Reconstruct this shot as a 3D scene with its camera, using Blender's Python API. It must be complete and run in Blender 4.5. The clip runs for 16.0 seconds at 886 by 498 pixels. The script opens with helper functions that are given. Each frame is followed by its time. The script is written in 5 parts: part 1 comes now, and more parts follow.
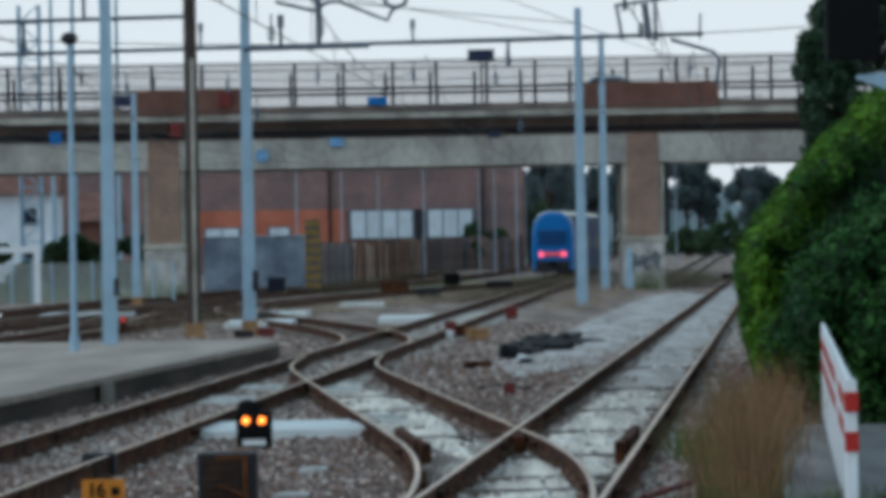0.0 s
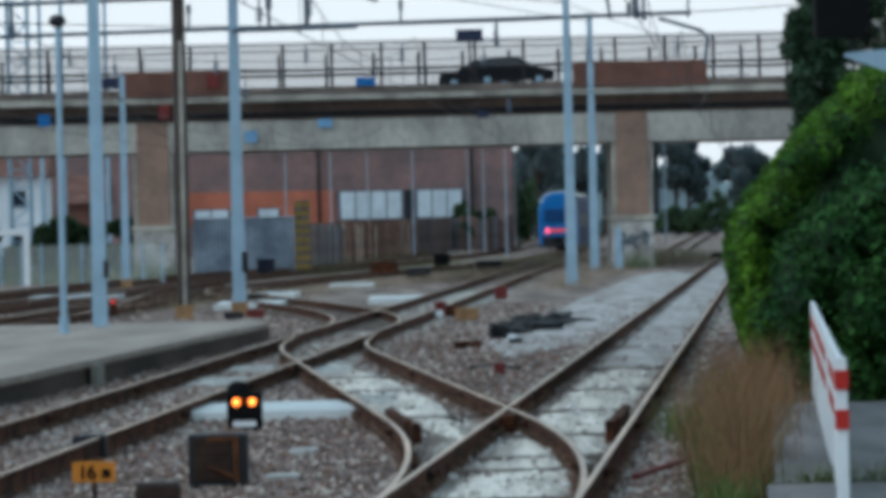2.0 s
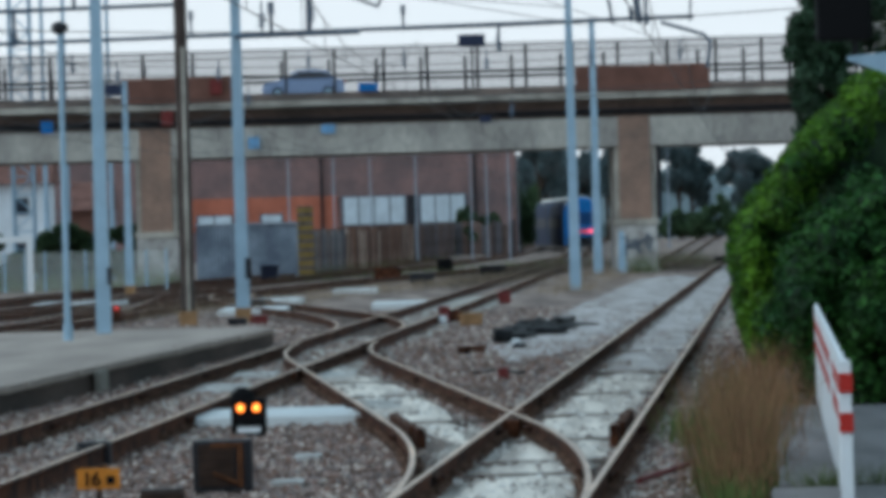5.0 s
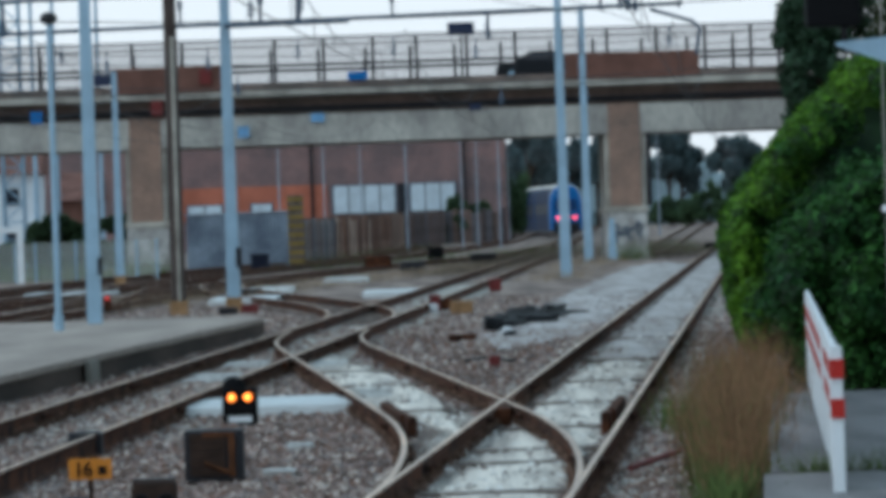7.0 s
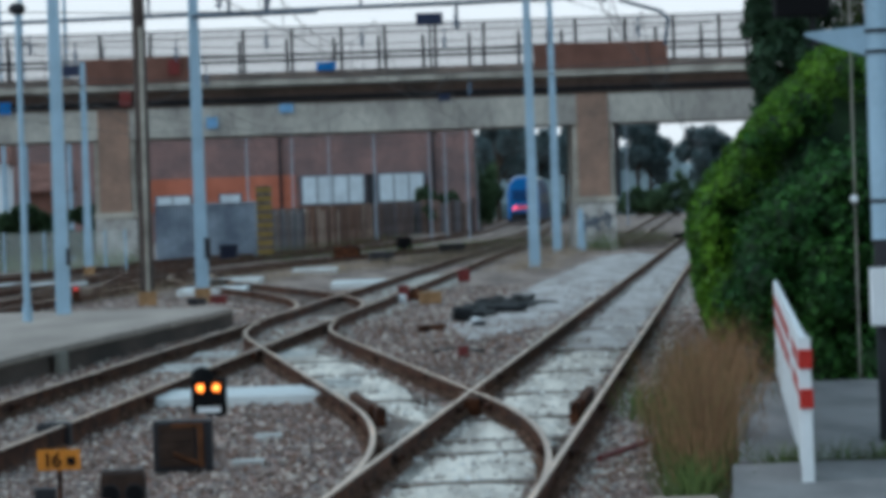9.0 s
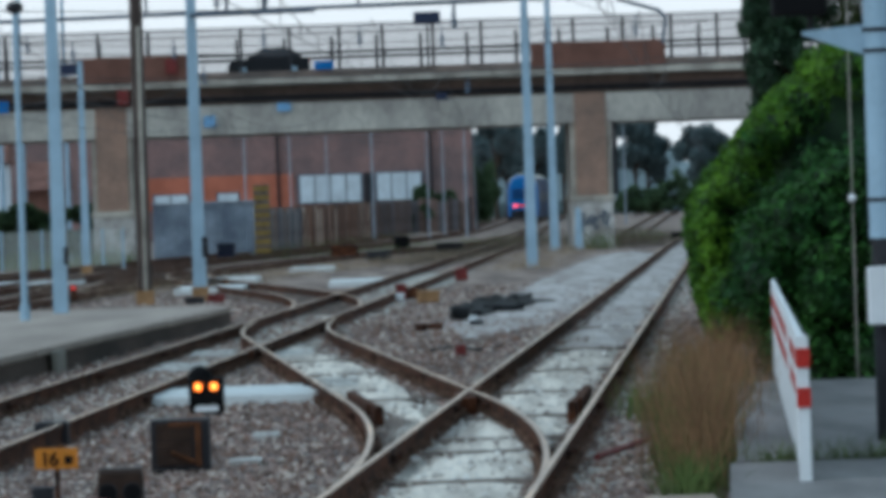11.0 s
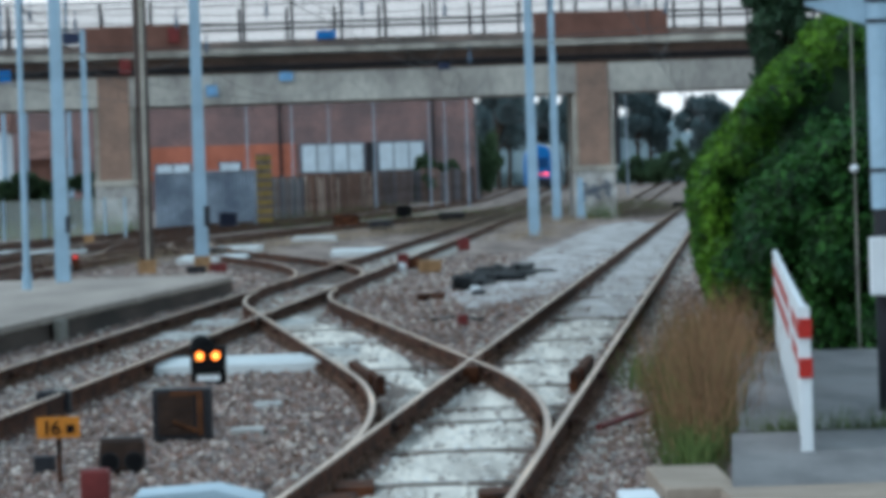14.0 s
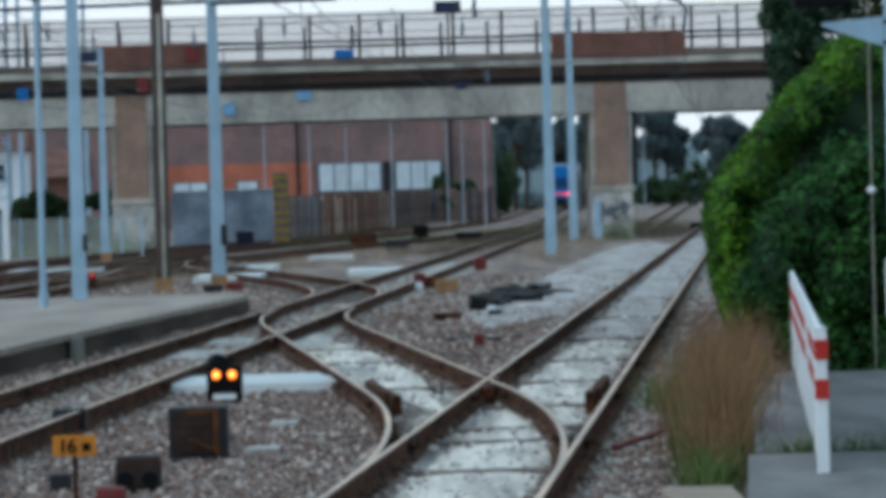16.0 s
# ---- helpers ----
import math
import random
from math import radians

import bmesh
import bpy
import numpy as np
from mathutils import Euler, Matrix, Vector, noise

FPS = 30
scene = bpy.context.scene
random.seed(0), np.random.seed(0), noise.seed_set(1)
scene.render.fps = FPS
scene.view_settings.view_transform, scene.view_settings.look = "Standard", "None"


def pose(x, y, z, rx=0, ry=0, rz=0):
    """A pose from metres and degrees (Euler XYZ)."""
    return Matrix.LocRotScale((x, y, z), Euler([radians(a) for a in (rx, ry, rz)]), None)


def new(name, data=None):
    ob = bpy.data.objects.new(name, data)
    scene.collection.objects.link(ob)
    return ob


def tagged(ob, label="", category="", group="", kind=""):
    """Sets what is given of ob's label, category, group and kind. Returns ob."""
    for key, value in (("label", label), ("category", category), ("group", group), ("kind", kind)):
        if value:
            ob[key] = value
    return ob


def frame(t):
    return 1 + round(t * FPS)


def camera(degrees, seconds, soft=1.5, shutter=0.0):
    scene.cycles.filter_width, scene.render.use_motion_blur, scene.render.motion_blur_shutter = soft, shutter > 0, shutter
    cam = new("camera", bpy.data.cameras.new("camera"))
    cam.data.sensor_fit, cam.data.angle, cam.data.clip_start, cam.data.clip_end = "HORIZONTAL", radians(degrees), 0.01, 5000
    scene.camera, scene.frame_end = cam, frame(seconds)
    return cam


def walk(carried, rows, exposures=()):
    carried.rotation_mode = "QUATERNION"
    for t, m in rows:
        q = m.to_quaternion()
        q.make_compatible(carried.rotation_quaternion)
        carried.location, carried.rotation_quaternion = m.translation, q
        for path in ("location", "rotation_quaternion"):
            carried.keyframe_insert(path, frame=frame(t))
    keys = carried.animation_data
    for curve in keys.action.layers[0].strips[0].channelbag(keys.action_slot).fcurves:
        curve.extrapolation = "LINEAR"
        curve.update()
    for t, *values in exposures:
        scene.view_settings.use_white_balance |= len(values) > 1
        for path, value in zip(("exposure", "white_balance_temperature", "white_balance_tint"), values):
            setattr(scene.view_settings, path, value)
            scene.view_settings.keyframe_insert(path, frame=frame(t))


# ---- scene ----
# Eye, lens and path: a long lens held by hand, which only turns.
cam = camera(9.0, 16.0, soft=5.6)
EYE = 2.0
TURNS = [  # seconds, yaw, pitch, roll
    (0.0, 0.0, 0.0, -1.0), (0.5, -0.0702, 0.0152, -1.094), (1.0, -0.1703, -0.0321, -1.121), (1.5, -0.0847, -0.1595, -1.19),
    (2.0, -0.1042, -0.2032, -1.327), (2.5, -0.0387, -0.2369, -1.404), (3.0, -0.0342, -0.214, -1.459), (3.5, 0.0194, -0.2879, -1.437),
    (4.0, -0.0699, -0.1649, -1.507), (4.2, -0.1084, -0.1498, -1.508), (6.3, -0.0516, -0.1767, -1.864), (6.5, -0.098, -0.2639, -1.898),
    (7.0, -0.1653, -0.2738, -1.937), (7.5, -0.3373, -0.2608, -1.941), (8.0, -0.3313, -0.2507, -2.004), (8.5, -0.4368, -0.2798, -1.976),
    (8.7, -0.4655, -0.3484, -1.972), (10.8, -0.5058, -0.4377, -1.97), (11.0, -0.5046, -0.3943, -1.97), (11.5, -0.5148, -0.3597, -1.996),
    (12.0, -0.4684, -0.323, -1.997), (12.5, -0.3939, -0.3672, -2.009), (13.0, -0.6014, -0.5182, -1.881), (13.5, -0.4918, -0.7532, -1.877),
    (14.0, -0.4737, -0.7017, -1.863), (14.5, -0.3404, -0.5779, -1.854), (15.0, -0.3259, -0.4752, -1.805), (15.5, -0.329, -0.5122, -1.718),
    (16.0, -0.3084, -0.4966, -1.629),
]
walk(cam, [(t, pose(0, 0, EYE, 90 + pitch, 0, yaw) @ pose(0, 0, 0, 0, 0, roll)) for t, yaw, pitch, roll in TURNS],
     [(t, stops, kelvin, 6) for t, stops, kelvin in ((0.0, -0.1, 5900), (1.5, 0.0, 5900), (3.0, 0.15, 5900), (3.5, 0.13, 5830), (4.0, 0.02, 5900), (4.2, 0.02, 5900), (6.5, 0.03, 5830), (7.0, 0.07, 5830), (11.0, 0.06, 5830), (12.5, 0.12, 5830), (13.0, 0.22, 5830), (13.5, 0.4, 5830), (14.5, 0.33, 5830), (15.5, 0.12, 5830), (16.0, 0.15, 5830))])

# ---- light: an overcast evening ----
world = bpy.data.worlds.new("world")
scene.world = world
world.use_nodes = True
wn, wl = world.node_tree.nodes, world.node_tree.links
sky = wn.new("ShaderNodeTexSky")
sky.sky_type, sky.sun_disc = "NISHITA", False
sky.sun_elevation, sky.sun_rotation, sky.dust_density, sky.air_density = radians(40), radians(242), 3.0, 1.0
# a closed cloud layer, pale at the horizon and bluer overhead, mixed over the clear sky
cloud, layer, way, part_z = wn.new("ShaderNodeMixRGB"), wn.new("ShaderNodeValToRGB"), wn.new("ShaderNodeTexCoord"), wn.new("ShaderNodeSeparateXYZ")
layer.color_ramp.elements[0].color, layer.color_ramp.elements[1].color = (0.98, 1.0, 1.0, 1), (0.42, 0.575, 0.655, 1)
layer.color_ramp.elements[0].position, layer.color_ramp.elements[1].position = 0.03, 0.42
scale_up = wn.new("ShaderNodeMixRGB")
scale_up.blend_type = "MULTIPLY"
scale_up.inputs[0].default_value, scale_up.inputs[2].default_value = 1.0, (9.6, 9.6, 9.6, 1)
wl.new(way.outputs["Generated"], part_z.inputs[0])
wl.new(part_z.outputs[2], layer.inputs[0])
wl.new(layer.outputs[0], scale_up.inputs[1])
cloud.inputs[0].default_value = 0.9
wl.new(sky.outputs[0], cloud.inputs[1])
wl.new(scale_up.outputs[0], cloud.inputs[2])
wl.new(cloud.outputs[0], wn["Background"].inputs[0])
wn["Background"].inputs[1].default_value = 0.1
sun = new("sun", bpy.data.lights.new("sun", "SUN"))
sun.data.energy, sun.data.angle, sun.data.color = 0.8, radians(25), (0.92, 0.97, 1.0)
sun.matrix_world = pose(0, 0, 50, 50, 0, -62)


# ---- materials ----
def material(name, base, rough=0.8, metal=0.0, vary=0.25, scale=3.0, fine=40.0, bump=0.15, tint=None, island=0.0, stretch=(1, 1, 1), palette=()):
    """Two scales of noise over a base colour; tint is the colour of stains."""
    m = bpy.data.materials.new(name)
    m.use_nodes = True
    n, l = m.node_tree.nodes, m.node_tree.links
    b = n["Principled BSDF"]
    b.inputs["Roughness"].default_value, b.inputs["Metallic"].default_value = rough, metal
    b.inputs["Specular IOR Level"].default_value = 0.5 if rough < 0.35 else 0.2
    tc, mp = n.new("ShaderNodeTexCoord"), n.new("ShaderNodeMapping")
    mp.inputs["Scale"].default_value = stretch
    l.new(tc.outputs["Object"], mp.inputs[0])
    big, small = n.new("ShaderNodeTexNoise"), n.new("ShaderNodeTexNoise")
    for tex, s, d in ((big, scale, 5.0), (small, fine, 3.0)):
        tex.inputs["Scale"].default_value, tex.inputs["Detail"].default_value = s, d
        l.new(mp.outputs[0], tex.inputs["Vector"])
    ramp = n.new("ShaderNodeValToRGB")
    dark = tint or tuple(c * (1 - vary) for c in base)
    ramp.color_ramp.elements[0].position, ramp.color_ramp.elements[1].position = 0.36, 0.64
    ramp.color_ramp.elements[0].color, ramp.color_ramp.elements[1].color = (*dark, 1), (*(min(1, c * (1 + vary * 0.4)) for c in base), 1)
    l.new(big.outputs[0], ramp.inputs[0])
    hue = n.new("ShaderNodeHueSaturation")
    rng = n.new("ShaderNodeMapRange")
    rng.inputs[3].default_value, rng.inputs[4].default_value = 1 - vary, 1 + vary
    l.new(small.outputs[0], rng.inputs[0])
    l.new(rng.outputs[0], hue.inputs["Value"])
    l.new(ramp.outputs[0], hue.inputs["Color"])
    last = hue.outputs[0]
    if island:
        geo, info = n.new("ShaderNodeNewGeometry"), n.new("ShaderNodeObjectInfo")
        add, r2, h2 = n.new("ShaderNodeMath"), n.new("ShaderNodeMapRange"), n.new("ShaderNodeHueSaturation")
        fr = n.new("ShaderNodeMath")
        fr.operation = "FRACT"
        l.new(geo.outputs["Random Per Island"], add.inputs[0])
        l.new(info.outputs["Random"], add.inputs[1])
        l.new(add.outputs[0], fr.inputs[0])
        l.new(fr.outputs[0], r2.inputs[0])
        r2.inputs[3].default_value, r2.inputs[4].default_value = 1 - island, 1 + island
        l.new(r2.outputs[0], h2.inputs["Value"])
        l.new(last, h2.inputs["Color"])
        last = h2.outputs[0]
    if palette:  # each loose piece takes its own colour
        cols = n.new("ShaderNodeValToRGB")
        cols.color_ramp.interpolation = "CONSTANT"
        while len(cols.color_ramp.elements) < len(palette):
            cols.color_ramp.elements.new(0.5)
        for i, c in enumerate(palette):
            cols.color_ramp.elements[i].position, cols.color_ramp.elements[i].color = i / len(palette), (*c, 1)
        mul = n.new("ShaderNodeMixRGB")
        mul.blend_type, mul.inputs[0].default_value = "MULTIPLY", 1.0
        geo2 = n.new("ShaderNodeNewGeometry")
        l.new(fr.outputs[0] if island else geo2.outputs["Random Per Island"], cols.inputs[0])
        l.new(cols.outputs[0], mul.inputs[1])
        l.new(last, mul.inputs[2])
        last = mul.outputs[0]
    l.new(last, b.inputs["Base Color"])
    bp = n.new("ShaderNodeBump")
    bp.inputs["Strength"].default_value, bp.inputs["Distance"].default_value = bump, 0.02
    l.new(small.outputs[0], bp.inputs["Height"])
    l.new(bp.outputs[0], b.inputs["Normal"])
    return m


def translucent(m, share):
    """Thin leaves: part of the light passes through."""
    n, l = m.node_tree.nodes, m.node_tree.links
    b, mix, back = n["Principled BSDF"], n.new("ShaderNodeMixShader"), n.new("ShaderNodeBsdfTranslucent")
    l.new(b.inputs["Base Color"].links[0].from_socket, back.inputs[0])
    mix.inputs[0].default_value = share
    l.new(b.outputs[0], mix.inputs[1])
    l.new(back.outputs[0], mix.inputs[2])
    l.new(mix.outputs[0], n["Material Output"].inputs[0])


def glow(name, colour, strength):
    m = bpy.data.materials.new(name)
    m.use_nodes = True
    b = m.node_tree.nodes["Principled BSDF"]
    b.inputs["Base Color"].default_value = b.inputs["Emission Color"].default_value = (*colour, 1)
    b.inputs["Emission Strength"].default_value = strength
    return m


BALLAST = material("ballast", (0.3, 0.23, 0.195), 0.95, vary=0.35, scale=1.0, fine=14, bump=0.6, tint=(0.15, 0.11, 0.095), stretch=(1, 0.08, 1))
STONE = material("ballast_stone", (0.9, 0.8, 0.745), 0.95, vary=0.2, scale=2, fine=30, island=0.3, palette=((0.33, 0.25, 0.22), (0.2, 0.16, 0.15), (0.42, 0.36, 0.34), (0.3, 0.29, 0.3), (0.26, 0.17, 0.14), (0.6, 0.57, 0.54), (0.36, 0.3, 0.29), (0.14, 0.11, 0.1)))
PALE = material("pale_fines", (0.79, 0.71, 0.625), 0.95, vary=0.3, scale=3.2, fine=22, bump=0.5, tint=(0.44, 0.385, 0.34), stretch=(1, 0.07, 1))
WHITISH = material("pale_stone", (0.95, 0.92, 0.9), 0.95, vary=0.2, scale=2, fine=30, island=0.2, palette=((0.62, 0.58, 0.54), (0.75, 0.72, 0.69), (0.34, 0.29, 0.27), (0.5, 0.46, 0.43), (0.8, 0.78, 0.76)))
DUSTY = material("dusty_steel", (0.42, 0.4, 0.39), 0.8, 0.1, 0.4, 3, 20, tint=(0.16, 0.13, 0.12))
RUST = material("rusty_steel", (0.092, 0.032, 0.014), 0.95, 0.0, 0.6, 4.0, 24, tint=(0.014, 0.007, 0.005))
STEEL = material("worn_rail_top", (0.7, 0.47, 0.31), 0.36, 0.7, 0.22, 1.2, 18, bump=0.08, tint=(0.4, 0.27, 0.185), stretch=(1, 0.25, 1))
SLEEPER = material("sleeper_concrete", (0.5, 0.465, 0.42), 0.9, vary=0.25, scale=3, fine=30, island=0.2)
BEARER = material("oiled_timber", (0.19, 0.15, 0.13), 0.9, vary=0.35, scale=4, fine=20, tint=(0.1, 0.08, 0.07))
CONCRETE = material("concrete", (0.42, 0.395, 0.345), 0.9, vary=0.34, scale=0.7, fine=6, tint=(0.25, 0.23, 0.2))
GIRDER = material("girder_concrete", (0.46, 0.445, 0.4), 0.9, vary=0.28, scale=0.5, fine=4, tint=(0.3, 0.285, 0.265), stretch=(1.1, 1, 0.6))
# slab concrete, darkened to hold the shade of the recess below the cornice
SHADEDSLAB = material("shaded_concrete", (0.16, 0.115, 0.095), 0.9, vary=0.3, scale=0.5, fine=4, tint=(0.1, 0.08, 0.07))
PIER = material("pier_render", (0.3, 0.195, 0.148), 0.9, vary=0.28, scale=0.7, fine=5, tint=(0.22, 0.155, 0.125))
PLINTH = material("plinth_concrete", (0.52, 0.51, 0.49), 0.9, vary=0.3, scale=1.6, fine=5, tint=(0.3, 0.28, 0.26))
PARAPET = material("brown_parapet", (0.17, 0.085, 0.065), 0.9, vary=0.25, scale=0.7, fine=6)
POLE = material("galvanised_pole", (0.36, 0.5, 0.62), 0.55, 0.15, 0.12, 1.5, 18)
DARKPOLE = material("brown_pole", (0.07, 0.052, 0.046), 0.6, 0.2, 0.25, 1.5, 14)
IRON = material("dark_iron", (0.035, 0.035, 0.04), 0.6, 0.4, 0.25, 3, 20)
BEAM = material("weathered_beam", (0.1, 0.13, 0.175), 0.6, 0.2, 0.2, 2, 14)
WIRE = material("wire", (0.07, 0.07, 0.075), 0.6, 0.5, 0.1)
ASPHALT = material("asphalt", (0.23, 0.215, 0.21), 0.92, vary=0.28, scale=1.6, fine=40, bump=0.3, tint=(0.15, 0.14, 0.14), stretch=(1, 0.15, 1))
PLATFORM = material("platform_paving", (0.4, 0.33, 0.285), 0.9, vary=0.18, scale=0.8, fine=14, tint=(0.31, 0.255, 0.22), stretch=(1, 0.15, 1))
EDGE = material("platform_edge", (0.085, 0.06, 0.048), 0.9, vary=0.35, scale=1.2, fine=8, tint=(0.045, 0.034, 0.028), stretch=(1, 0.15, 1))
TAN = material("tan_kerb", (0.36, 0.28, 0.22), 0.9, vary=0.2, scale=2, fine=20)
FOOTING = material("ochre_footing", (0.34, 0.2, 0.1), 0.9, vary=0.25, scale=3, fine=12)
WHITE = material("white_paint", (0.78, 0.8, 0.82), 0.5, vary=0.07, scale=2, fine=14, bump=0.05)
DULLRED = material("dull_red_enamel", (0.17, 0.032, 0.03), 0.6, vary=0.25, scale=3, fine=14, bump=0.05)
COVER = material("pale_blue_cover", (0.42, 0.54, 0.62), 0.4, vary=0.12, scale=3, fine=14, bump=0.05)
RED = material("red_paint", (0.46, 0.03, 0.022), 0.5, vary=0.12, scale=2, fine=14, bump=0.05)
BLUE = material("blue_paint", (0.008, 0.14, 0.42), 0.4, vary=0.12, scale=2, fine=14, bump=0.03)
PALEBLUE = material("pale_blue_enamel", (0.2, 0.4, 0.65), 0.4, vary=0.12, scale=2, fine=14, bump=0.03)
NIGHTBLUE = material("night_blue_paint", (0.025, 0.035, 0.075), 0.4, vary=0.12, scale=2, fine=14, bump=0.03)
SHADEDBLUE = material("shaded_coach_side", (0.01, 0.022, 0.06), 0.7, vary=0.12, scale=1, fine=8, bump=0.02)
ROOFGREY = material("train_roof", (0.74, 0.68, 0.6), 0.5, vary=0.12, scale=1, fine=8)
BLACK = material("black_plastic", (0.005, 0.005, 0.006), 0.92, vary=0.2, scale=3, fine=20)
GLASS = material("dark_glass", (0.02, 0.03, 0.045), 0.08, vary=0.05, bump=0.0)
ORANGE = material("orange_plate", (0.58, 0.21, 0.025), 0.6, vary=0.12, scale=4, fine=20)
YELLOW = material("faded_yellow", (0.29, 0.2, 0.06), 0.7, vary=0.25, scale=3, fine=20)
RUSTED = material("orange_rust", (0.11, 0.043, 0.018), 0.9, vary=0.4, scale=8, fine=40)
WOODBOX = material("weathered_box", (0.042, 0.024, 0.017), 0.8, vary=0.4, scale=6, fine=30)
SHEET = material("grey_sheet_wall", (0.37, 0.42, 0.48), 0.7, vary=0.32, scale=0.7, fine=4, tint=(0.24, 0.28, 0.34))
BRICK = material("brick_wall", (0.25, 0.155, 0.145), 0.9, vary=0.34, scale=0.35, fine=4, tint=(0.17, 0.125, 0.125))
ORANGEWALL = material("orange_render", (0.48, 0.16, 0.1), 0.9, vary=0.2, scale=0.5, fine=5)
WINDOW = material("frosted_window", (0.62, 0.7, 0.76), 0.35, vary=0.15, scale=1, fine=6)
HOUSE = material("pale_house_wall", (0.72, 0.77, 0.82), 0.9, vary=0.12, scale=0.5, fine=4)
TILE = material("roof_tiles", (0.2, 0.1, 0.08), 0.9, vary=0.3, scale=1, fine=8)
LEAF = material("bush_leaf", (0.1, 0.205, 0.015), 0.6, vary=0.4, scale=1.1, fine=7, island=0.65, tint=(0.015, 0.06, 0.011))
CORESHADE = material("core_shade", (0.012, 0.034, 0.01), 0.7, vary=0.3, scale=1, fine=6)
# bush leaf in a darker green that carries the near end's shade
SHADEDLEAF = material("shaded_bush_leaf", (0.03, 0.092, 0.015), 0.6, vary=0.4, scale=1.1, fine=7, island=0.65, tint=(0.01, 0.042, 0.011))
IVY = material("ivy_leaf", (0.028, 0.06, 0.03), 0.55, vary=0.3, scale=1, fine=6, island=0.5)
# paler and bluer than near foliage: distance haze is mixed into the colour
HAZYPINE = material("hazy_pine_leaf", (0.155, 0.21, 0.22), 0.8, vary=0.25, scale=0.3, fine=3, island=0.35)
OLIVE = material("olive_leaf", (0.04, 0.062, 0.012), 0.6, vary=0.35, scale=0.7, fine=5, island=0.6, tint=(0.016, 0.03, 0.007))
KERB = material("bridge_kerb", (0.19, 0.145, 0.125), 0.9, vary=0.35, scale=0.6, fine=6, tint=(0.12, 0.1, 0.09))
SHRUB = material("shrub_leaf", (0.075, 0.125, 0.06), 0.7, vary=0.3, scale=0.5, fine=3, island=0.4)
translucent(HAZYPINE, 0.6)
translucent(SHRUB, 0.4)
translucent(LEAF, 0.2)
BARK = material("bark", (0.06, 0.045, 0.035), 0.9, vary=0.3, scale=3, fine=14)
STRAW = material("dry_grass", (0.25, 0.145, 0.075), 0.9, vary=0.4, scale=1.5, fine=10, island=0.5)
WEED = material("green_weed", (0.1, 0.14, 0.04), 0.9, vary=0.25, scale=1.5, fine=10, island=0.4)
HOSE = material("black_hose", (0.009, 0.0095, 0.011), 0.7, vary=0.2, scale=4, fine=20)
TANGRASS = material("tan_grass", (0.33, 0.25, 0.17), 0.9, vary=0.25, scale=1.5, fine=10, island=0.4)
DUCT = material("white_concrete", (0.68, 0.7, 0.7), 0.9, vary=0.12, scale=1.5, fine=10)
SCREEN = material("train_screen", (0.008, 0.055, 0.17), 0.4, vary=0.1)
COACHGLASS = material("coach_window", (0.012, 0.016, 0.028), 0.55, vary=0.1)
TYRE = material("tyre", (0.02, 0.02, 0.02), 0.9)
# haze is put into this pale blue, and a weak glow lifts it
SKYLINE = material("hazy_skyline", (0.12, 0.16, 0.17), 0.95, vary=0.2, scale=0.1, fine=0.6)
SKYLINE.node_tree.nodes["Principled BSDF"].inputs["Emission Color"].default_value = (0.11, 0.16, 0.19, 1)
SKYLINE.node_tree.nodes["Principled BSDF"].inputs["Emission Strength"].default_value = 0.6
AMBER = glow("amber_lamp", (1.0, 0.2, 0.012), 2.0)
HOT = glow("amber_lamp_core", (1.0, 0.45, 0.08), 2.8)
TAIL = glow("tail_lamp", (1.0, 0.1, 0.16), 1.7)
COLD = glow("cold_lamp", (0.75, 0.9, 1.0), 12.0)
REDLAMP = glow("small_red_lamp", (0.8, 0.06, 0.05), 0.5)
NETCLEAR = bpy.data.materials.new("net")
NETCLEAR.use_nodes = True
_n, _l = NETCLEAR.node_tree.nodes, NETCLEAR.node_tree.links
_t, _m = _n.new("ShaderNodeBsdfTransparent"), _n.new("ShaderNodeMixShader")
_n["Principled BSDF"].inputs["Base Color"].default_value = (0.28, 0.235, 0.235, 1)
_m.inputs[0].default_value = 0.28
_l.new(_t.outputs[0], _m.inputs[1])
_l.new(_n["Principled BSDF"].outputs[0], _m.inputs[2])
_l.new(_m.outputs[0], _n["Material Output"].inputs[0])


CLOSENET = NETCLEAR.copy()
CLOSENET.name = "close_net"
CLOSENET.node_tree.nodes["Mix Shader"].inputs[0].default_value = 0.24
CLOSENET.node_tree.nodes["Principled BSDF"].inputs["Base Color"].default_value = (0.5, 0.53, 0.5, 1)


# ---- mesh helpers ----
def box(bm, x0, x1, y0, y1, z0, z1, bevel=0.0, slot=0):
    r = bmesh.ops.create_cube(bm, size=1, matrix=Matrix.Translation(((x0 + x1) / 2, (y0 + y1) / 2, (z0 + z1) / 2)) @ Matrix.Diagonal((x1 - x0, y1 - y0, z1 - z0, 1)))
    faces = {f for v in r["verts"] for f in v.link_faces}
    for f in faces:
        f.material_index = slot
    if bevel:
        bmesh.ops.bevel(bm, geom=list({e for f in faces for e in f.edges}), offset=bevel, segments=2, affect="EDGES", profile=0.7)
    return bm


def boxed(*a, **k):
    return box(bmesh.new(), *a, **k)


def tube(bm, p, q, r0, r1=None, sides=10):
    p, q = Vector(p), Vector(q)
    turn = (q - p).to_track_quat("Z", "Y").to_matrix().to_4x4()
    bmesh.ops.create_cone(bm, cap_ends=True, segments=sides, radius1=r0, radius2=r0 if r1 is None else r1, depth=(q - p).length, matrix=Matrix.Translation((p + q) / 2) @ turn)
    return bm


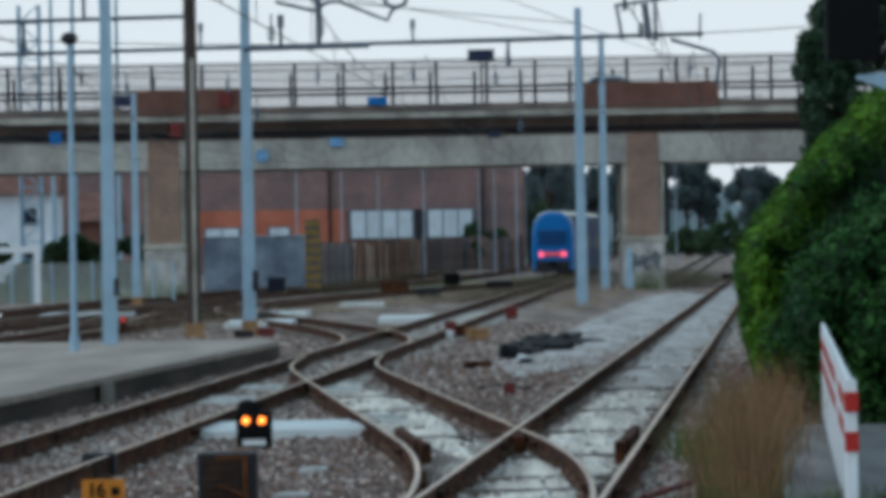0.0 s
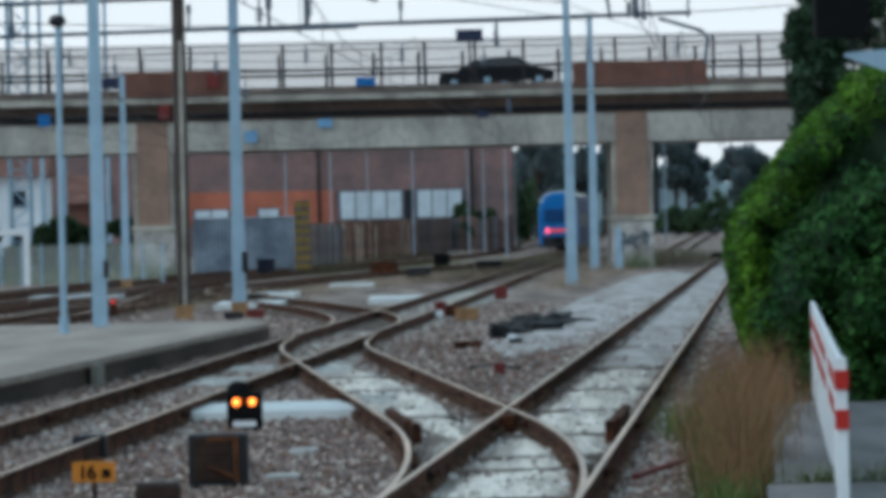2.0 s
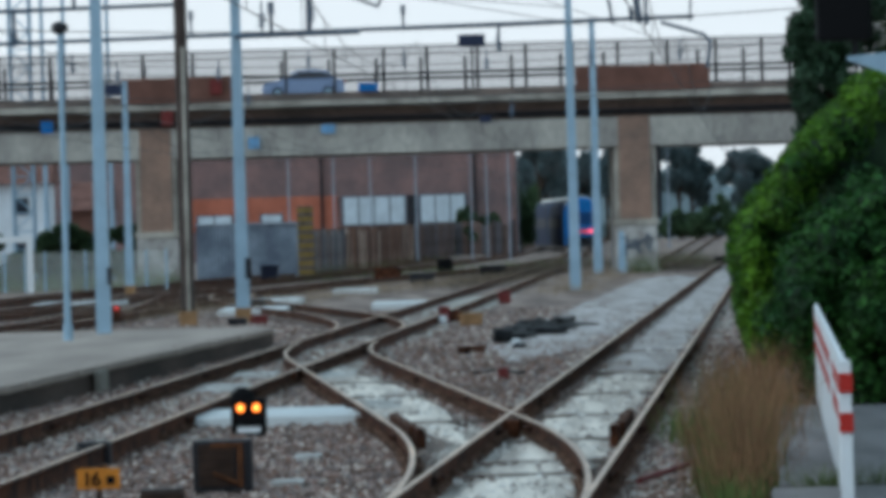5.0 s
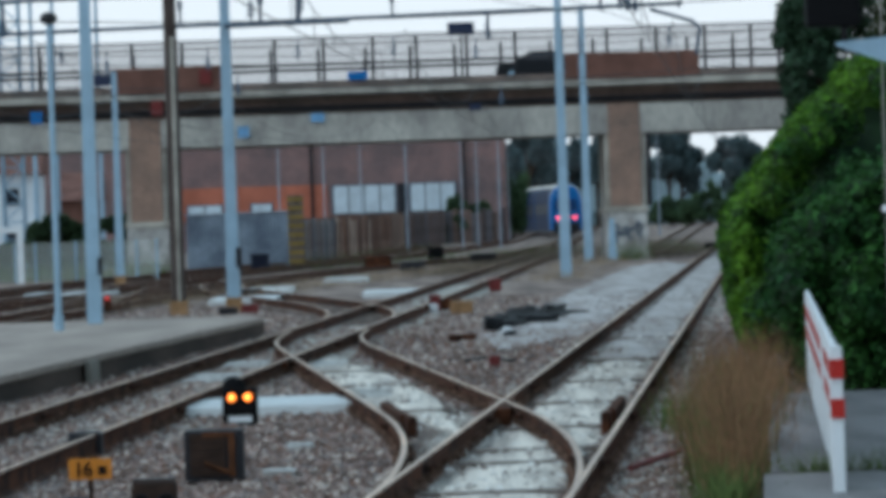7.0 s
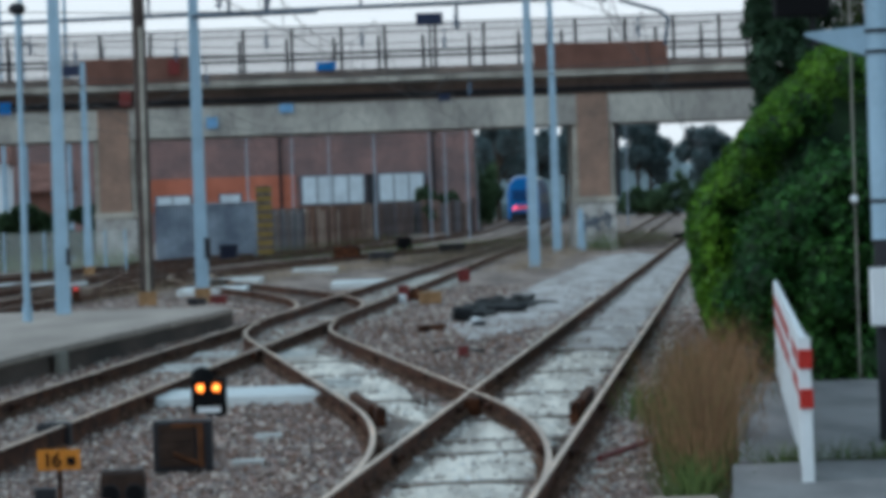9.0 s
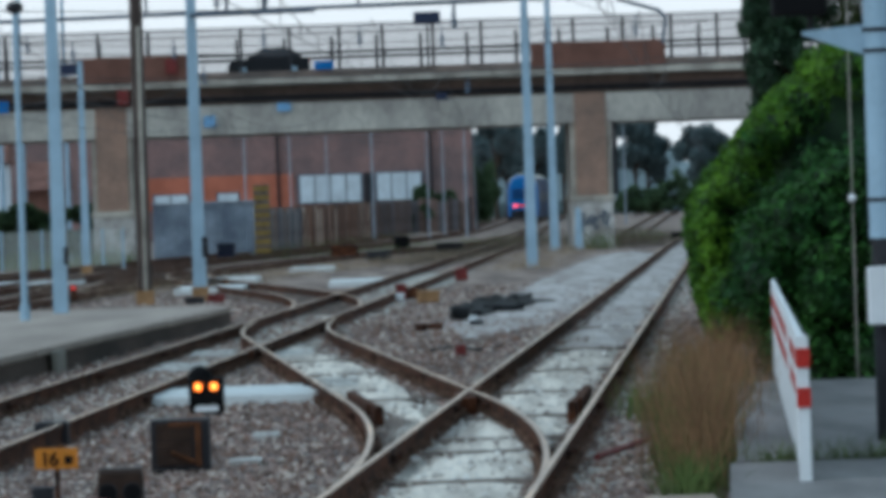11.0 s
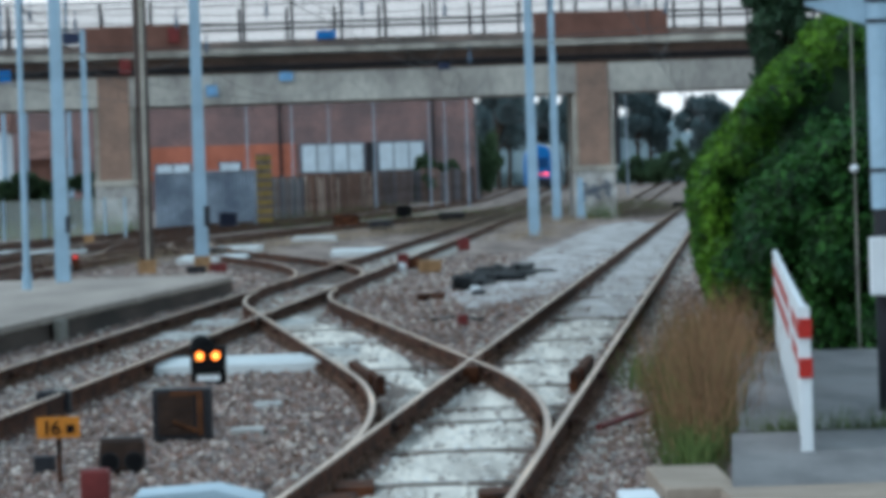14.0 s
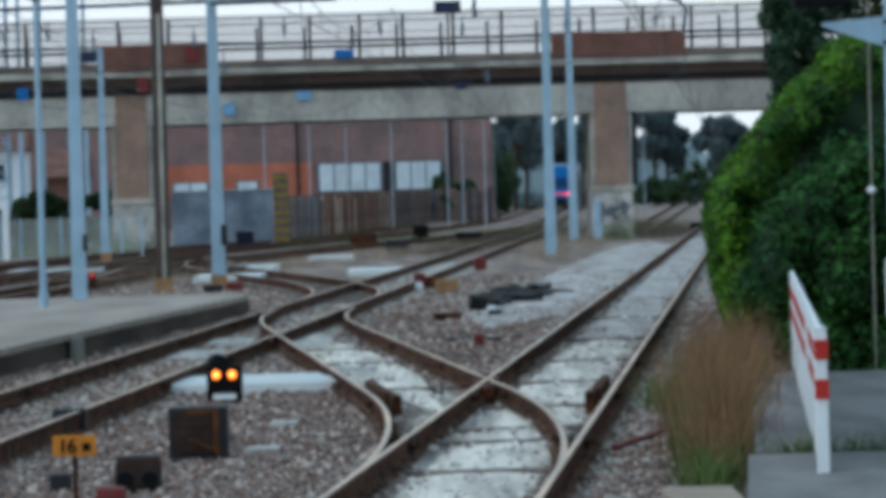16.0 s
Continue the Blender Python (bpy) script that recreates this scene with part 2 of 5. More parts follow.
def tubed(*a, **k):
    return tube(bmesh.new(), *a, **k)


def prism(bm, outline, y0, y1, axis="y"):
    """Extrudes an outline of (a, z) along y, or along x."""
    put = (lambda a, c, z: (a, c, z)) if axis == "y" else (lambda a, c, z: (c, a, z))
    lo, hi = [bm.verts.new(put(a, y0, z)) for a, z in outline], [bm.verts.new(put(a, y1, z)) for a, z in outline]
    bm.faces.new(lo), bm.faces.new(hi[::-1])
    for i in range(len(outline)):
        j = (i + 1) % len(outline)
        bm.faces.new((lo[j], lo[i], hi[i], hi[j]))
    bmesh.ops.recalc_face_normals(bm, faces=bm.faces)
    return bm


def mesh_of(name, bm, materials):
    me = bpy.data.meshes.new(name)
    bm.to_mesh(me)
    bm.free()
    for m in materials if isinstance(materials, (list, tuple)) else [materials]:
        me.materials.append(m)
    return me


def part(name, bm, materials, parent=None, label=""):
    ob = new(name, mesh_of(name, bm, materials))
    ob.parent = parent
    return tagged(ob, label) if label else ob


def thing(name, label, category, at=(0, 0, 0), turn=0, group=""):
    ob = new(name)
    ob.matrix_basis = pose(*at, 0, 0, turn)
    return tagged(ob, label, category, group)


def single(name, bm, materials, label, category, group="", kind=""):
    return tagged(part(name, bm, materials), label, category, group, kind)


def sheet(name, verts, faces, mats, parent=None, smooth=False):
    me = bpy.data.meshes.new(name)
    me.from_pydata(verts, [], faces)
    for m in mats if isinstance(mats, (list, tuple)) else [mats]:
        me.materials.append(m)
    ob = new(name, me)
    ob.parent = parent
    return ob


def rise(y):
    """The height of the rails: level, then a gentle climb beyond the bridge."""
    return 0.0045 * min(max(0.0, y - 350.0), 230.0)


# ---- ground ----
def ground():
    xs = [-1500, -400, -120, -60, -30, -18] + [-12 + 0.5 * i for i in range(49)] + [18, 30, 60, 120, 400, 1500]
    ys = [-300, -60, 0, 20] + [30 + 0.5 * i for i in range(150)] + [105 + 5 * i for i in range(100)] + [700, 900, 1300, 2200, 4000]
    verts, faces = [], []
    for y in ys:
        for x in xs:
            bump = 0.03 * (noise.noise((x * 0.7, y * 0.25, 0)) + 0.5 * noise.noise((x * 2.1, y * 0.9, 4))) if abs(x) < 18 and 20 < y < 300 else 0
            verts.append((x, y, -0.235 + bump + rise(y)))
    w = len(xs)
    for j in range(len(ys) - 1):
        for i in range(w - 1):
            a = j * w + i
            faces.append((a, a + 1, a + w + 1, a + w))
    tagged(sheet("ground", verts, faces, BALLAST), "grey-brown railway ballast with dirt and dust", "ground", kind="structure")


ground()


# ---- tracks ----
def right_axis(y):
    return -2.2 + 0.0597 * y


def left_axis(y):
    return -6.4 + 0.0402 * y


def ease(a, b, y):
    k = min(1.0, max(0.0, (y - a) / (b - a)))
    return k * k * (3 - 2 * k)


def second_axis(y):
    return -16.0 + 0.0402 * y + 9.2 * ease(200, 410, y)


def third_axis(y):
    return -20.2 + 0.0402 * y + 8.8 * ease(240, 460, y)


def crossover_axis(y):
    """From the right track over to the left one by two arcs of 170 m."""
    if y < 40:
        p = 0
    elif y < 60:
        p = (y - 40) ** 2 / 340
    elif y < 93:
        p = 1.1765 + 0.1176 * (y - 60)
    else:
        p = 5.057 + 0.1176 * (y - 93) - (y - 93) ** 2 / 340
    return right_axis(y) - p


def far_crossover_axis(y):
    return left_axis(y) - 9.6 * ease(118, 215, y)


HEAD = [(-0.036, -0.04), (-0.036, -0.009), (-0.025, 0.0), (0.025, 0.0), (0.036, -0.009), (0.036, -0.04), (0.011, -0.055), (0.011, -0.18), (0.07, -0.2), (0.07, -0.225), (-0.07, -0.225), (-0.07, -0.2), (-0.011, -0.18), (-0.011, -0.055)]


def rail(axis, off, y0, y1, parent, step=2.0, name="rail", drop=0.0, dusty=0.0):
    n = max(2, int((y1 - y0) / step))
    ys = [y0 + (y1 - y0) * i / n for i in range(n + 1)]
    verts, faces, k = [], [], len(HEAD)
    for y in ys:
        for a, z in HEAD:
            verts.append((axis(y) + off + a, y, z + rise(y) - drop))
    for j in range(n):
        for i in range(k):
            faces.append((j * k + i, j * k + (i + 1) % k, (j + 1) * k + (i + 1) % k, (j + 1) * k + i))
    faces += [tuple(range(k))[::-1], tuple(n * k + i for i in range(k))]
    ob = sheet(name, verts, faces, [RUST, STEEL, DUSTY], parent)
    ob.data.polygons.foreach_set("material_index", [1 if f < n * k and f % k == 2 else 2 if f < n * k and f % k in (8, 10) and ys[f // k] < dusty else 0 for f in range(len(faces))])
    return ob


CLIP = bmesh.new()
box(CLIP, -0.05, 0.05, -0.07, 0.07, -0.2, -0.165, 0.01)
tube(CLIP, (0.0, 0.0, -0.17), (0.0, 0.0, -0.11), 0.024, sides=6)
CLIP = mesh_of("rail_clip", CLIP, material("clip_steel", (0.17, 0.1, 0.07), 0.7, 0.2, 0.4, 6, 30, island=0.5))
JOINT = bmesh.new()
box(JOINT, -0.016, 0.016, -0.42, 0.42, -0.15, -0.06, 0.008)
for dy in (-0.32, -0.12, 0.12, 0.32):
    tube(JOINT, (-0.045, dy, -0.105), (0.045, dy, -0.105), 0.024, sides=6)
JOINT = mesh_of("fishplate", JOINT, RUST)


def fasten(axis, off, y0, y1, parent):
    """Clips on both sides of the rail foot at every sleeper, and a bolted joint now and then."""
    rng = random.Random(int(100 * (off + y0)))
    y = y0
    while y < y1:
        for side in (-0.062, 0.062):
            ob = new("rail_clip", CLIP)
            ob.parent = parent
            ob.matrix_basis = pose(axis(y) + off + side, y, rng.uniform(-0.008, 0.012), 0, 0, rng.uniform(-12, 12))
        y += 0.62
    for y in np.arange(y0 + rng.uniform(3, 6), y1, 11.0):
        for side in (-0.028, 0.028):
            ob = new("fishplate", JOINT)
            ob.parent = parent
            ob.matrix_basis = pose(axis(y) + off + side, y, 0, 0, 0, -math.degrees(math.atan(axis(y + 0.5) - axis(y - 0.5))))


def track(label, axis, y0, y1, step=2.0, sleepers=(), drop=0.0, dusty=0.0, clips=(), wood=False):
    root = thing("railway_track", label, "railway track", group="tracks of the station")
    for side in (-0.7525, 0.7525):
        rail(axis, side, y0, y1, root, step, drop=drop, dusty=dusty)
        if clips:
            fasten(axis, side, *clips, root)
    if sleepers:
        a, b, gap = sleepers
        me = mesh_of("sleeper", boxed(-1.25, 1.25, -0.12, 0.12, -0.36, -0.19 if wood else -0.216, 0.015), BEARER if wood else SLEEPER)
        y = a
        while y < b:
            ob = new("sleeper", me)
            ob.parent = root
            ob.matrix_basis = pose(axis(y) + random.uniform(-0.04, 0.04), y, rise(y), 0, 0, -3 + random.uniform(-0.6, 0.6))
            y += gap
    return root


track("straight rusty railway track on concrete sleepers", right_axis, 8, 640, sleepers=(32, 170, 0.62), dusty=74, clips=(32, 74))
track("rusty railway track beside the platform", left_axis, 30, 700, sleepers=(60, 200, 0.62), clips=(62, 104))
track("curving rusty track used by the train", second_axis, 60, 700, 4.0, sleepers=(150, 330, 1.1), wood=True)
track("far rusty siding track", third_axis, 60, 700, 4.0, sleepers=(170, 330, 1.1), wood=True)
cross = track("crossover track between two lines with curved rusty rails", crossover_axis, 41.5, 108, 1.0, drop=0.005, dusty=70, clips=(44, 86))
track("farther rusty crossover track behind the platform", far_crossover_axis, 120, 212, 2.0, sleepers=(124, 210, 0.9), drop=0.005, wood=True)
track("rusty connecting track between the far lines", lambda y: second_axis(y) - 4.2 * ease(140, 235, y), 138, 240, 3.0, drop=0.005)
track("outer rusty siding track", lambda y: third_axis(y) - 4.4, 90, 420, 5.0)
track("far rusty track beyond the bridge", lambda y: right_axis(y) - 4.3, 302, 640, 5.0)
# guard rails beside the frog and long pale bearers under it
for axis, side, y0, y1 in ((right_axis, 1, 57.2, 62.2), (crossover_axis, -1, 57.6, 62.8)):
    lift = axis((y0 + y1) / 2) + side * 0.58
    bm = bmesh.new()
    box(bm, -0.05, 0.05, y0 + 0.7, y1, -0.21, 0.02, 0.012)
    box(bm, -0.05 - side * 0.04, 0.05 - side * 0.04, y0, y0 + 0.72, -0.21, 0.01, 0.012)
    guard = part("guard_rail", bm, RUST, cross, "short rusty guard rail")
    slope = (axis(y1) - axis(y0)) / (y1 - y0)
    guard.matrix_basis = pose(lift, (y0 + y1) / 2, 0, 0, 0, -math.degrees(math.atan(slope))) @ pose(0, -(y0 + y1) / 2, 0)
for x, y0, y1, w, turn in ((0.74, 60.4, 63.2, 0.1, 0.4), (0.86, 63.2, 65.5, 0.09, 0.4), (-2.26, 84.6, 87.2, 0.1, 1.2), (-2.24, 87.2, 89.6, 0.09, 1.2)):
    part("frog", boxed(x - w, x + w, y0, y1, -0.23, -0.02, 0.01), RUST, cross, "rusty cast frog")
for off, y0, y1 in ((0.2, 36.2, 37.2), (0.2, 37.8, 38.8), (0.22, 39.4, 40.4), (1.28, 36.4, 37.3), (1.3, 38.0, 38.8)):
    x = right_axis((y0 + y1) / 2) - 0.7525 + off
    part("slide_plate", boxed(x - 0.14, x + 0.14, y0, y1, -0.24, -0.13, 0.02), RUST, cross, "rusty slide plate")


def pale_bed(axis, y0, y1, half=0.52, m=None, rim=0.04):
    """Pale fines between the rails, a little uneven."""
    ys, xs = np.arange(y0, y1, 0.5), np.linspace(-half, half, 7)
    verts = [(axis(y) + x * (1 + rim * noise.noise((9.0 if x > 0 else 2.0, 0.4 * y, 7))) * min(1, 0.05 + (y - y0) / 14, 0.05 + (y1 - y) / 14), y, -0.187 - 0.03 * abs(x / half) ** 3 + 0.005 * noise.noise((4 * x, 0.8 * y, 1))) for y in ys for x in xs]
    faces = [(j * 7 + i, j * 7 + i + 1, j * 7 + i + 8, j * 7 + i + 7) for j in range(len(ys) - 1) for i in range(6)]
    tagged(sheet("pale_gravel", verts, faces, m or PALE), "pale dusty fine gravel spread between the rails", "gravel", kind="stuff")


pale_bed(right_axis, 22, 92)
pale_bed(lambda y: crossover_axis(y) + 0.0, 58, 97, 0.5)
for axis, y in [(right_axis, y) for y in (40.4, 45.2, 50.6, 53.4, 58.9, 66.5, 75, 86, 101)] + [(crossover_axis, y) for y in (65.5, 76.5, 84)]:
    single("timber_bearer", boxed(axis(y) - 0.64, axis(y) + 0.64, y - 0.16, y + 0.16, -0.3, -0.172, 0.02), BEARER, "dark oiled timber bearer between the rails", "sleeper", "bearers of the crossover")
GREYGRAVEL = material("grey_gravel", (0.47, 0.44, 0.43), 0.95, vary=0.35, scale=2.2, fine=14, bump=0.4, tint=(0.33, 0.285, 0.265), stretch=(0.8, 0.08, 1))
pale_bed(right_axis, 78, 340, 0.52, GREYGRAVEL)
pale_bed(lambda y: right_axis(y) - 2.3, 96, 260, 1.3, GREYGRAVEL, 0.5)


def stones():
    """Loose stones of the ballast near the eye."""
    rng = np.random.default_rng(5)
    rows = []
    for y0, y1, per, size in ((32, 46, 190, 0.025), (46, 62, 120, 0.029), (62, 85, 60, 0.035), (85, 120, 22, 0.042), (120, 165, 6, 0.045)):
        half = y1 * 0.092 + 0.3
        n = int((y1 - y0) * 2 * half * per)
        rows.append(np.c_[rng.uniform(-half, half, n), rng.uniform(y0, y1, n), np.full(n, size) * rng.uniform(0.6, 1.5, n)])
    p = np.concatenate(rows)
    p = p[p[:, 0] < right_axis(p[:, 1]) + 1.9]
    over = np.array([crossover_axis(y) for y in p[:, 1]])
    bed = (abs(p[:, 0] - right_axis(p[:, 1])) < 0.5) | ((abs(p[:, 0] - over) < 0.5) & (p[:, 1] < 96))
    p = p[~bed | (rng.random(len(p)) < 0.13)]
    n = len(p)
    shape = np.array([(1, 0, 0), (0, 1, 0), (-1, 0, 0), (0, -1, 0), (0.1, 0.1, 0.8), (0, 0, -0.8)])
    tri = np.array([(0, 1, 4), (1, 2, 4), (2, 3, 4), (3, 0, 4), (1, 0, 5), (2, 1, 5), (3, 2, 5), (0, 3, 5)])
    a = rng.uniform(0, 6.3, n)
    v = shape[None] * rng.uniform(0.6, 1.3, (n, 6, 3)) * p[:, 2][:, None, None]
    vx = v[..., 0] * np.cos(a)[:, None] - v[..., 1] * np.sin(a)[:, None]
    vy = v[..., 0] * np.sin(a)[:, None] + v[..., 1] * np.cos(a)[:, None]
    verts = np.stack([vx + p[:, :1], vy + p[:, 1:2], v[..., 2] - 0.22 + rng.uniform(-0.02, 0.02, n)[:, None]], -1).reshape(-1, 3)
    faces = (tri[None] + 6 * np.arange(n)[:, None, None]).reshape(-1, 3)
    pale = np.repeat((abs(p[:, 0] - right_axis(p[:, 1])) < 0.5) | ((abs(p[:, 0] - np.array([crossover_axis(y) for y in p[:, 1]])) < 0.5) & (p[:, 1] < 96)), 8)
    tagged(sheet("ballast_stones", verts.tolist(), faces[~pale].tolist(), STONE), "loose grey and brown ballast stones", "gravel", kind="stuff")
    verts[:, 2] += 0.03
    tagged(sheet("pale_stones", verts.tolist(), faces[pale].tolist(), WHITISH), "pale dusty stones strewn between the rails", "gravel", kind="stuff")


stones()


# ---- platform at the left, paved path at the right ----
def platform():
    bm = bmesh.new()
    edge = lambda y: -9.82 + 0.0553 * y
    top, low = 0.16, -0.4
    ring = [(edge(25), 25), (edge(116), 116), (edge(116) - 0.5, 119.5), (-16, 120), (-16, 25)]
    up = [bm.verts.new((x, y, top)) for x, y in ring]
    down = [bm.verts.new((x, y, low)) for x, y in ring]
    bm.faces.new(up)
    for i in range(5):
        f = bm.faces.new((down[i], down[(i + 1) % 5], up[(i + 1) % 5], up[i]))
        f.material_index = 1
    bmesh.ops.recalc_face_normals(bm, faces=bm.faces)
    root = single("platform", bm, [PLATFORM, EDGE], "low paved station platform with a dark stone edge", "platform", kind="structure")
    me = mesh_of("edge_stone", boxed(-0.25, 0.04, -1.0, 0.97, 0.06, 0.168, 0.02), PLATFORM)
    for i in range(43):
        y = 31 + 2 * i
        ob = new("edge_stone", me)
        ob.parent = root
        ob.matrix_basis = pose(edge(y) + random.uniform(-0.02, 0.02), y, random.uniform(-0.006, 0.006), 0, 0, -3.2)
    part("repair", boxed(edge(84.7), edge(84.7) + 0.1, 83.7, 85.7, -0.3, 0.1, 0.02), CONCRETE, root, "pale concrete repair in the edge")


platform()


def path_right():
    x = lambda y: -0.15 + 0.0597 * y
    bm = bmesh.new()
    for y0, y1, dx, mat in ((43.2, 61.7, 0.15, 0), (35.3, 42.85, 0.1, 0)):
        v = [bm.verts.new(c) for c in ((x(y0) + dx, y0, 0), (12, y0, 0), (12, y1, 0), (x(y1) + dx, y1, 0))]
        lo = [bm.verts.new((c.co.x, c.co.y, -0.3)) for c in v]
        bm.faces.new(v)
        for i in range(4):
            bm.faces.new((lo[i], lo[(i + 1) % 4], v[(i + 1) % 4], v[i]))
    bmesh.ops.recalc_face_normals(bm, faces=bm.faces)
    root = single("pavement", bm, ASPHALT, "grey asphalt path with a dark joint", "pavement", kind="structure")
    for a, b, z, m, nm in ((33.0, 35.2, 0.02, TAN, "kerb"),):
        part(nm, boxed(x(34) + 0.1, 12, a, b, -0.3, z, 0.015), m, root, "tan concrete kerb")
    part("kerb", boxed(1.68, 2.16, 36.2, 39.0, -0.3, -0.03, 0.02), TAN, root, "tan concrete slab end")


path_right()


# ---- bridge ----
def bridge():
    Y0, Y1 = 285.0, 295.0
    root = thing("road_bridge", "concrete road bridge on brown piers over the tracks", "bridge")
    part("deck", boxed(-265, 265, Y0 + 0.3, Y1, 8.62, 9.2), ASPHALT, root, "asphalt road deck")
    for a in range(-11, 12):
        x0, x1 = 24.3 * a - 14.1, 24.3 * (a + 1) - 14.1
        part("girder", boxed(x0 + 0.06, x1 - 0.06, Y0 + 0.5, Y0 + 1.1, 6.2, 7.7, 0.04), GIRDER, root, "weathered grey concrete girder")
        part("girder", boxed(x0 + 0.06, x1 - 0.06, Y1 - 1.1, Y1 - 0.5, 6.2, 7.7, 0.04), GIRDER, root)
        part("slab", boxed(x0, x1, Y0 + 0.9, Y1 - 0.4, 7.7, 8.6), SHADEDSLAB, root, "slab edge coloured dark for the shade under the cornice")
        part("cornice", boxed(x0 + 0.02, x1 - 0.02, Y0 - 0.1, Y0 + 0.6, 8.64, 8.97, 0.04), CONCRETE, root, "pale concrete cornice")
        part("kerb", boxed(x0 + 0.02, x1 - 0.02, Y0 - 0.06, Y0 + 0.32, 8.972, 9.32, 0.03), KERB, root, "brownish weathered kerb wall")
        part("cornice", boxed(x0 + 0.02, x1 - 0.02, Y1 - 0.3, Y1 + 0.3, 8.55, 9.15, 0.05), CONCRETE, root)
        if abs(a) < 4:
            pier = part("pier", boxed(x0 - 0.8, x0 + 0.8, Y0 + 0.45, Y1 - 0.4, 2.3, 7.72, 0.05), PIER, root, "brown rendered pier")
            for s in (-0.92, 0.92):
                part("pier_edge", boxed(x0 + s - 0.12, x0 + s + 0.12, Y0 + 0.6, Y1 - 0.6, 2.3, 6.19, 0.03), CONCRETE, pier, "pale pier corner")
            # no real pipe: a dark tube added for the shaded strip at the pier
            part("drainpipe_or_shade", tubed((x0 + 1.2, Y0 + 0.75, 2.5), (x0 + 1.2, Y0 + 0.75, 6.2), 0.15), IRON, pier, "dark tube standing for a shaded strip beside the pier")
            part("cap", boxed(x0 - 1.12, x0 + 1.12, Y0 + 0.25, Y1 - 0.2, 2.2, 2.5, 0.05), CONCRETE, pier)
            plinth = part("plinth", boxed(x0 - 1.04, x0 + 1.04, Y0 + 0.3, Y1 - 0.25, -0.5, 2.2, 0.04), PLINTH, pier, "pale plinth with worn graffiti")
    for x0, x1 in ((-15.7, -10.1), (7.3, 14.1), (-36, -31)):
        part("parapet", boxed(x0, x1, Y0 - 0.16, Y0 + 0.15, 9.0, 10.3, 0.04), PARAPET, root, "reddish brown parapet wall")
    # railing on both sides
    for y, shift, top in ((Y0 + 0.2, -0.09, 11.55), (Y1, -0.54, 11.3)):
        post = mesh_of("railing_post", boxed(-0.075, 0.075, -0.06, 0.06, 9.1, top, 0.01), IRON)
        for i in range(-26, 27):
            ob = new("railing_post", post)
            ob.parent = root
            ob.matrix_basis = pose(2.41 * i + shift, y, 0, 0, random.uniform(-0.6, 0.6), 0)
        for z, h in ((10.2, 0.07), (9.3, 0.06), (11.5, 0.03)):
            part("handrail", boxed(-64, 64, y - 0.04, y + 0.04, z - h, z + h), IRON, root)
    part("netting", boxed(-64, 64, Y1 + 0.08, Y1 + 0.09, 9.2, 12.0), NETCLEAR, root, "thin grey safety netting")
    part("pipe", tubed((-64, Y0 + 0.75, 8.0), (64, Y0 + 0.75, 8.0), 0.14), IRON, root, "dark pipe under the cornice")
    return root


bridge()
for i in range(4):
    a0 = 0.6 * i
    cu = bpy.data.curves.new("graffiti_stroke", "CURVE")
    cu.dimensions, cu.bevel_depth = "3D", 0.055
    sp = cu.splines.new("POLY")
    sp.points.add(7)
    for j in range(8):
        sp.points[j].co = (9.6 + 0.38 * i + (0.12 + 0.07 * (i * 5 % 3)) * math.cos(a0 + 0.8 * j) + 0.05 * (j % 3), 285.28, 1.15 + 0.12 * (i % 2) + (0.45 - 0.1 * (i * 2 % 3)) * math.sin(a0 + 1.3 * i + 0.7 * j), 1)
    cu.materials.append(BEAM)
    tagged(new("graffiti_stroke", cu), "grey-blue graffiti stroke on the pale plinth", "graffiti", "graffiti on the plinth")


def plate(x, z, w, h, m, label, y=284.7):
    single("notice_plate", boxed(x - w / 2, x + w / 2, y, y + 0.16, z - h / 2, z + h / 2, 0.02), m, label, "notice plate", "plates on the bridge")


for x, z, w, h, m, c in ((-3.2, 9.55, 1.0, 0.42, BLUE, "blue"), (-16.1, 9.75, 0.9, 0.6, NIGHTBLUE, "dark blue"), (-10.9, 9.75, 0.6, 0.75, DULLRED, "red"), (-13.4, 8.25, 0.6, 0.75, DULLRED, "red")):
    plate(x, z, w, h, m, f"{c} metal plate fixed to the bridge parapet")
for x, z, w, h, m, c in ((-19.5, 7.95, 0.6, 0.6, BLUE, "blue"), (-9.1, 6.9, 0.6, 0.6, PALEBLUE, "pale blue"), (-5.3, 7.5, 0.7, 0.45, PALEBLUE, "pale blue"), (2.7, 7.75, 0.6, 0.35, NIGHTBLUE, "dark")):
    plate(x, z, w, h, m, f"{c} enamel plate on the bridge girder", 285.3 if z < 7.7 else 284.7)


def bridge_sign():
    root = thing("road_sign", "dark rectangular sign on a post at the bridge railing", "road sign", (2.1, 285.6, 9.0))
    part("post", tubed((0, 0, 0), (0, 0, 2.6), 0.06), IRON, root)
    part("board", boxed(-0.68, 0.68, -0.08, -0.02, 2.45, 3.1, 0.02), NIGHTBLUE, root)


bridge_sign()


# ---- overhead line ----
def tapered(r, h):
    bm = boxed(-r, r, -r, r, 0, h, r * 0.15)
    for v in bm.verts:
        k = 1 - 0.42 * v.co.z / h
        v.co.x, v.co.y = v.co.x * k, v.co.y * k
    return bm


def pole(name, label, x, y, z0, z1, r, m=None, foot=True, square=True):
    root = thing(name, label, "pole", (x, y, z0), group="overhead line poles")
    bm = tapered(r, z1 - z0) if square else tubed((0, 0, 0), (0, 0, z1 - z0), r, r * 0.85, 16)
    part("mast", bm, m or POLE, root)
    if foot:
        part("footing", boxed(-r * 1.22, r * 1.22, -r * 1.22, r * 1.22, -0.3, 0.4, 0.03), FOOTING, root, "ochre concrete footing")
    return root


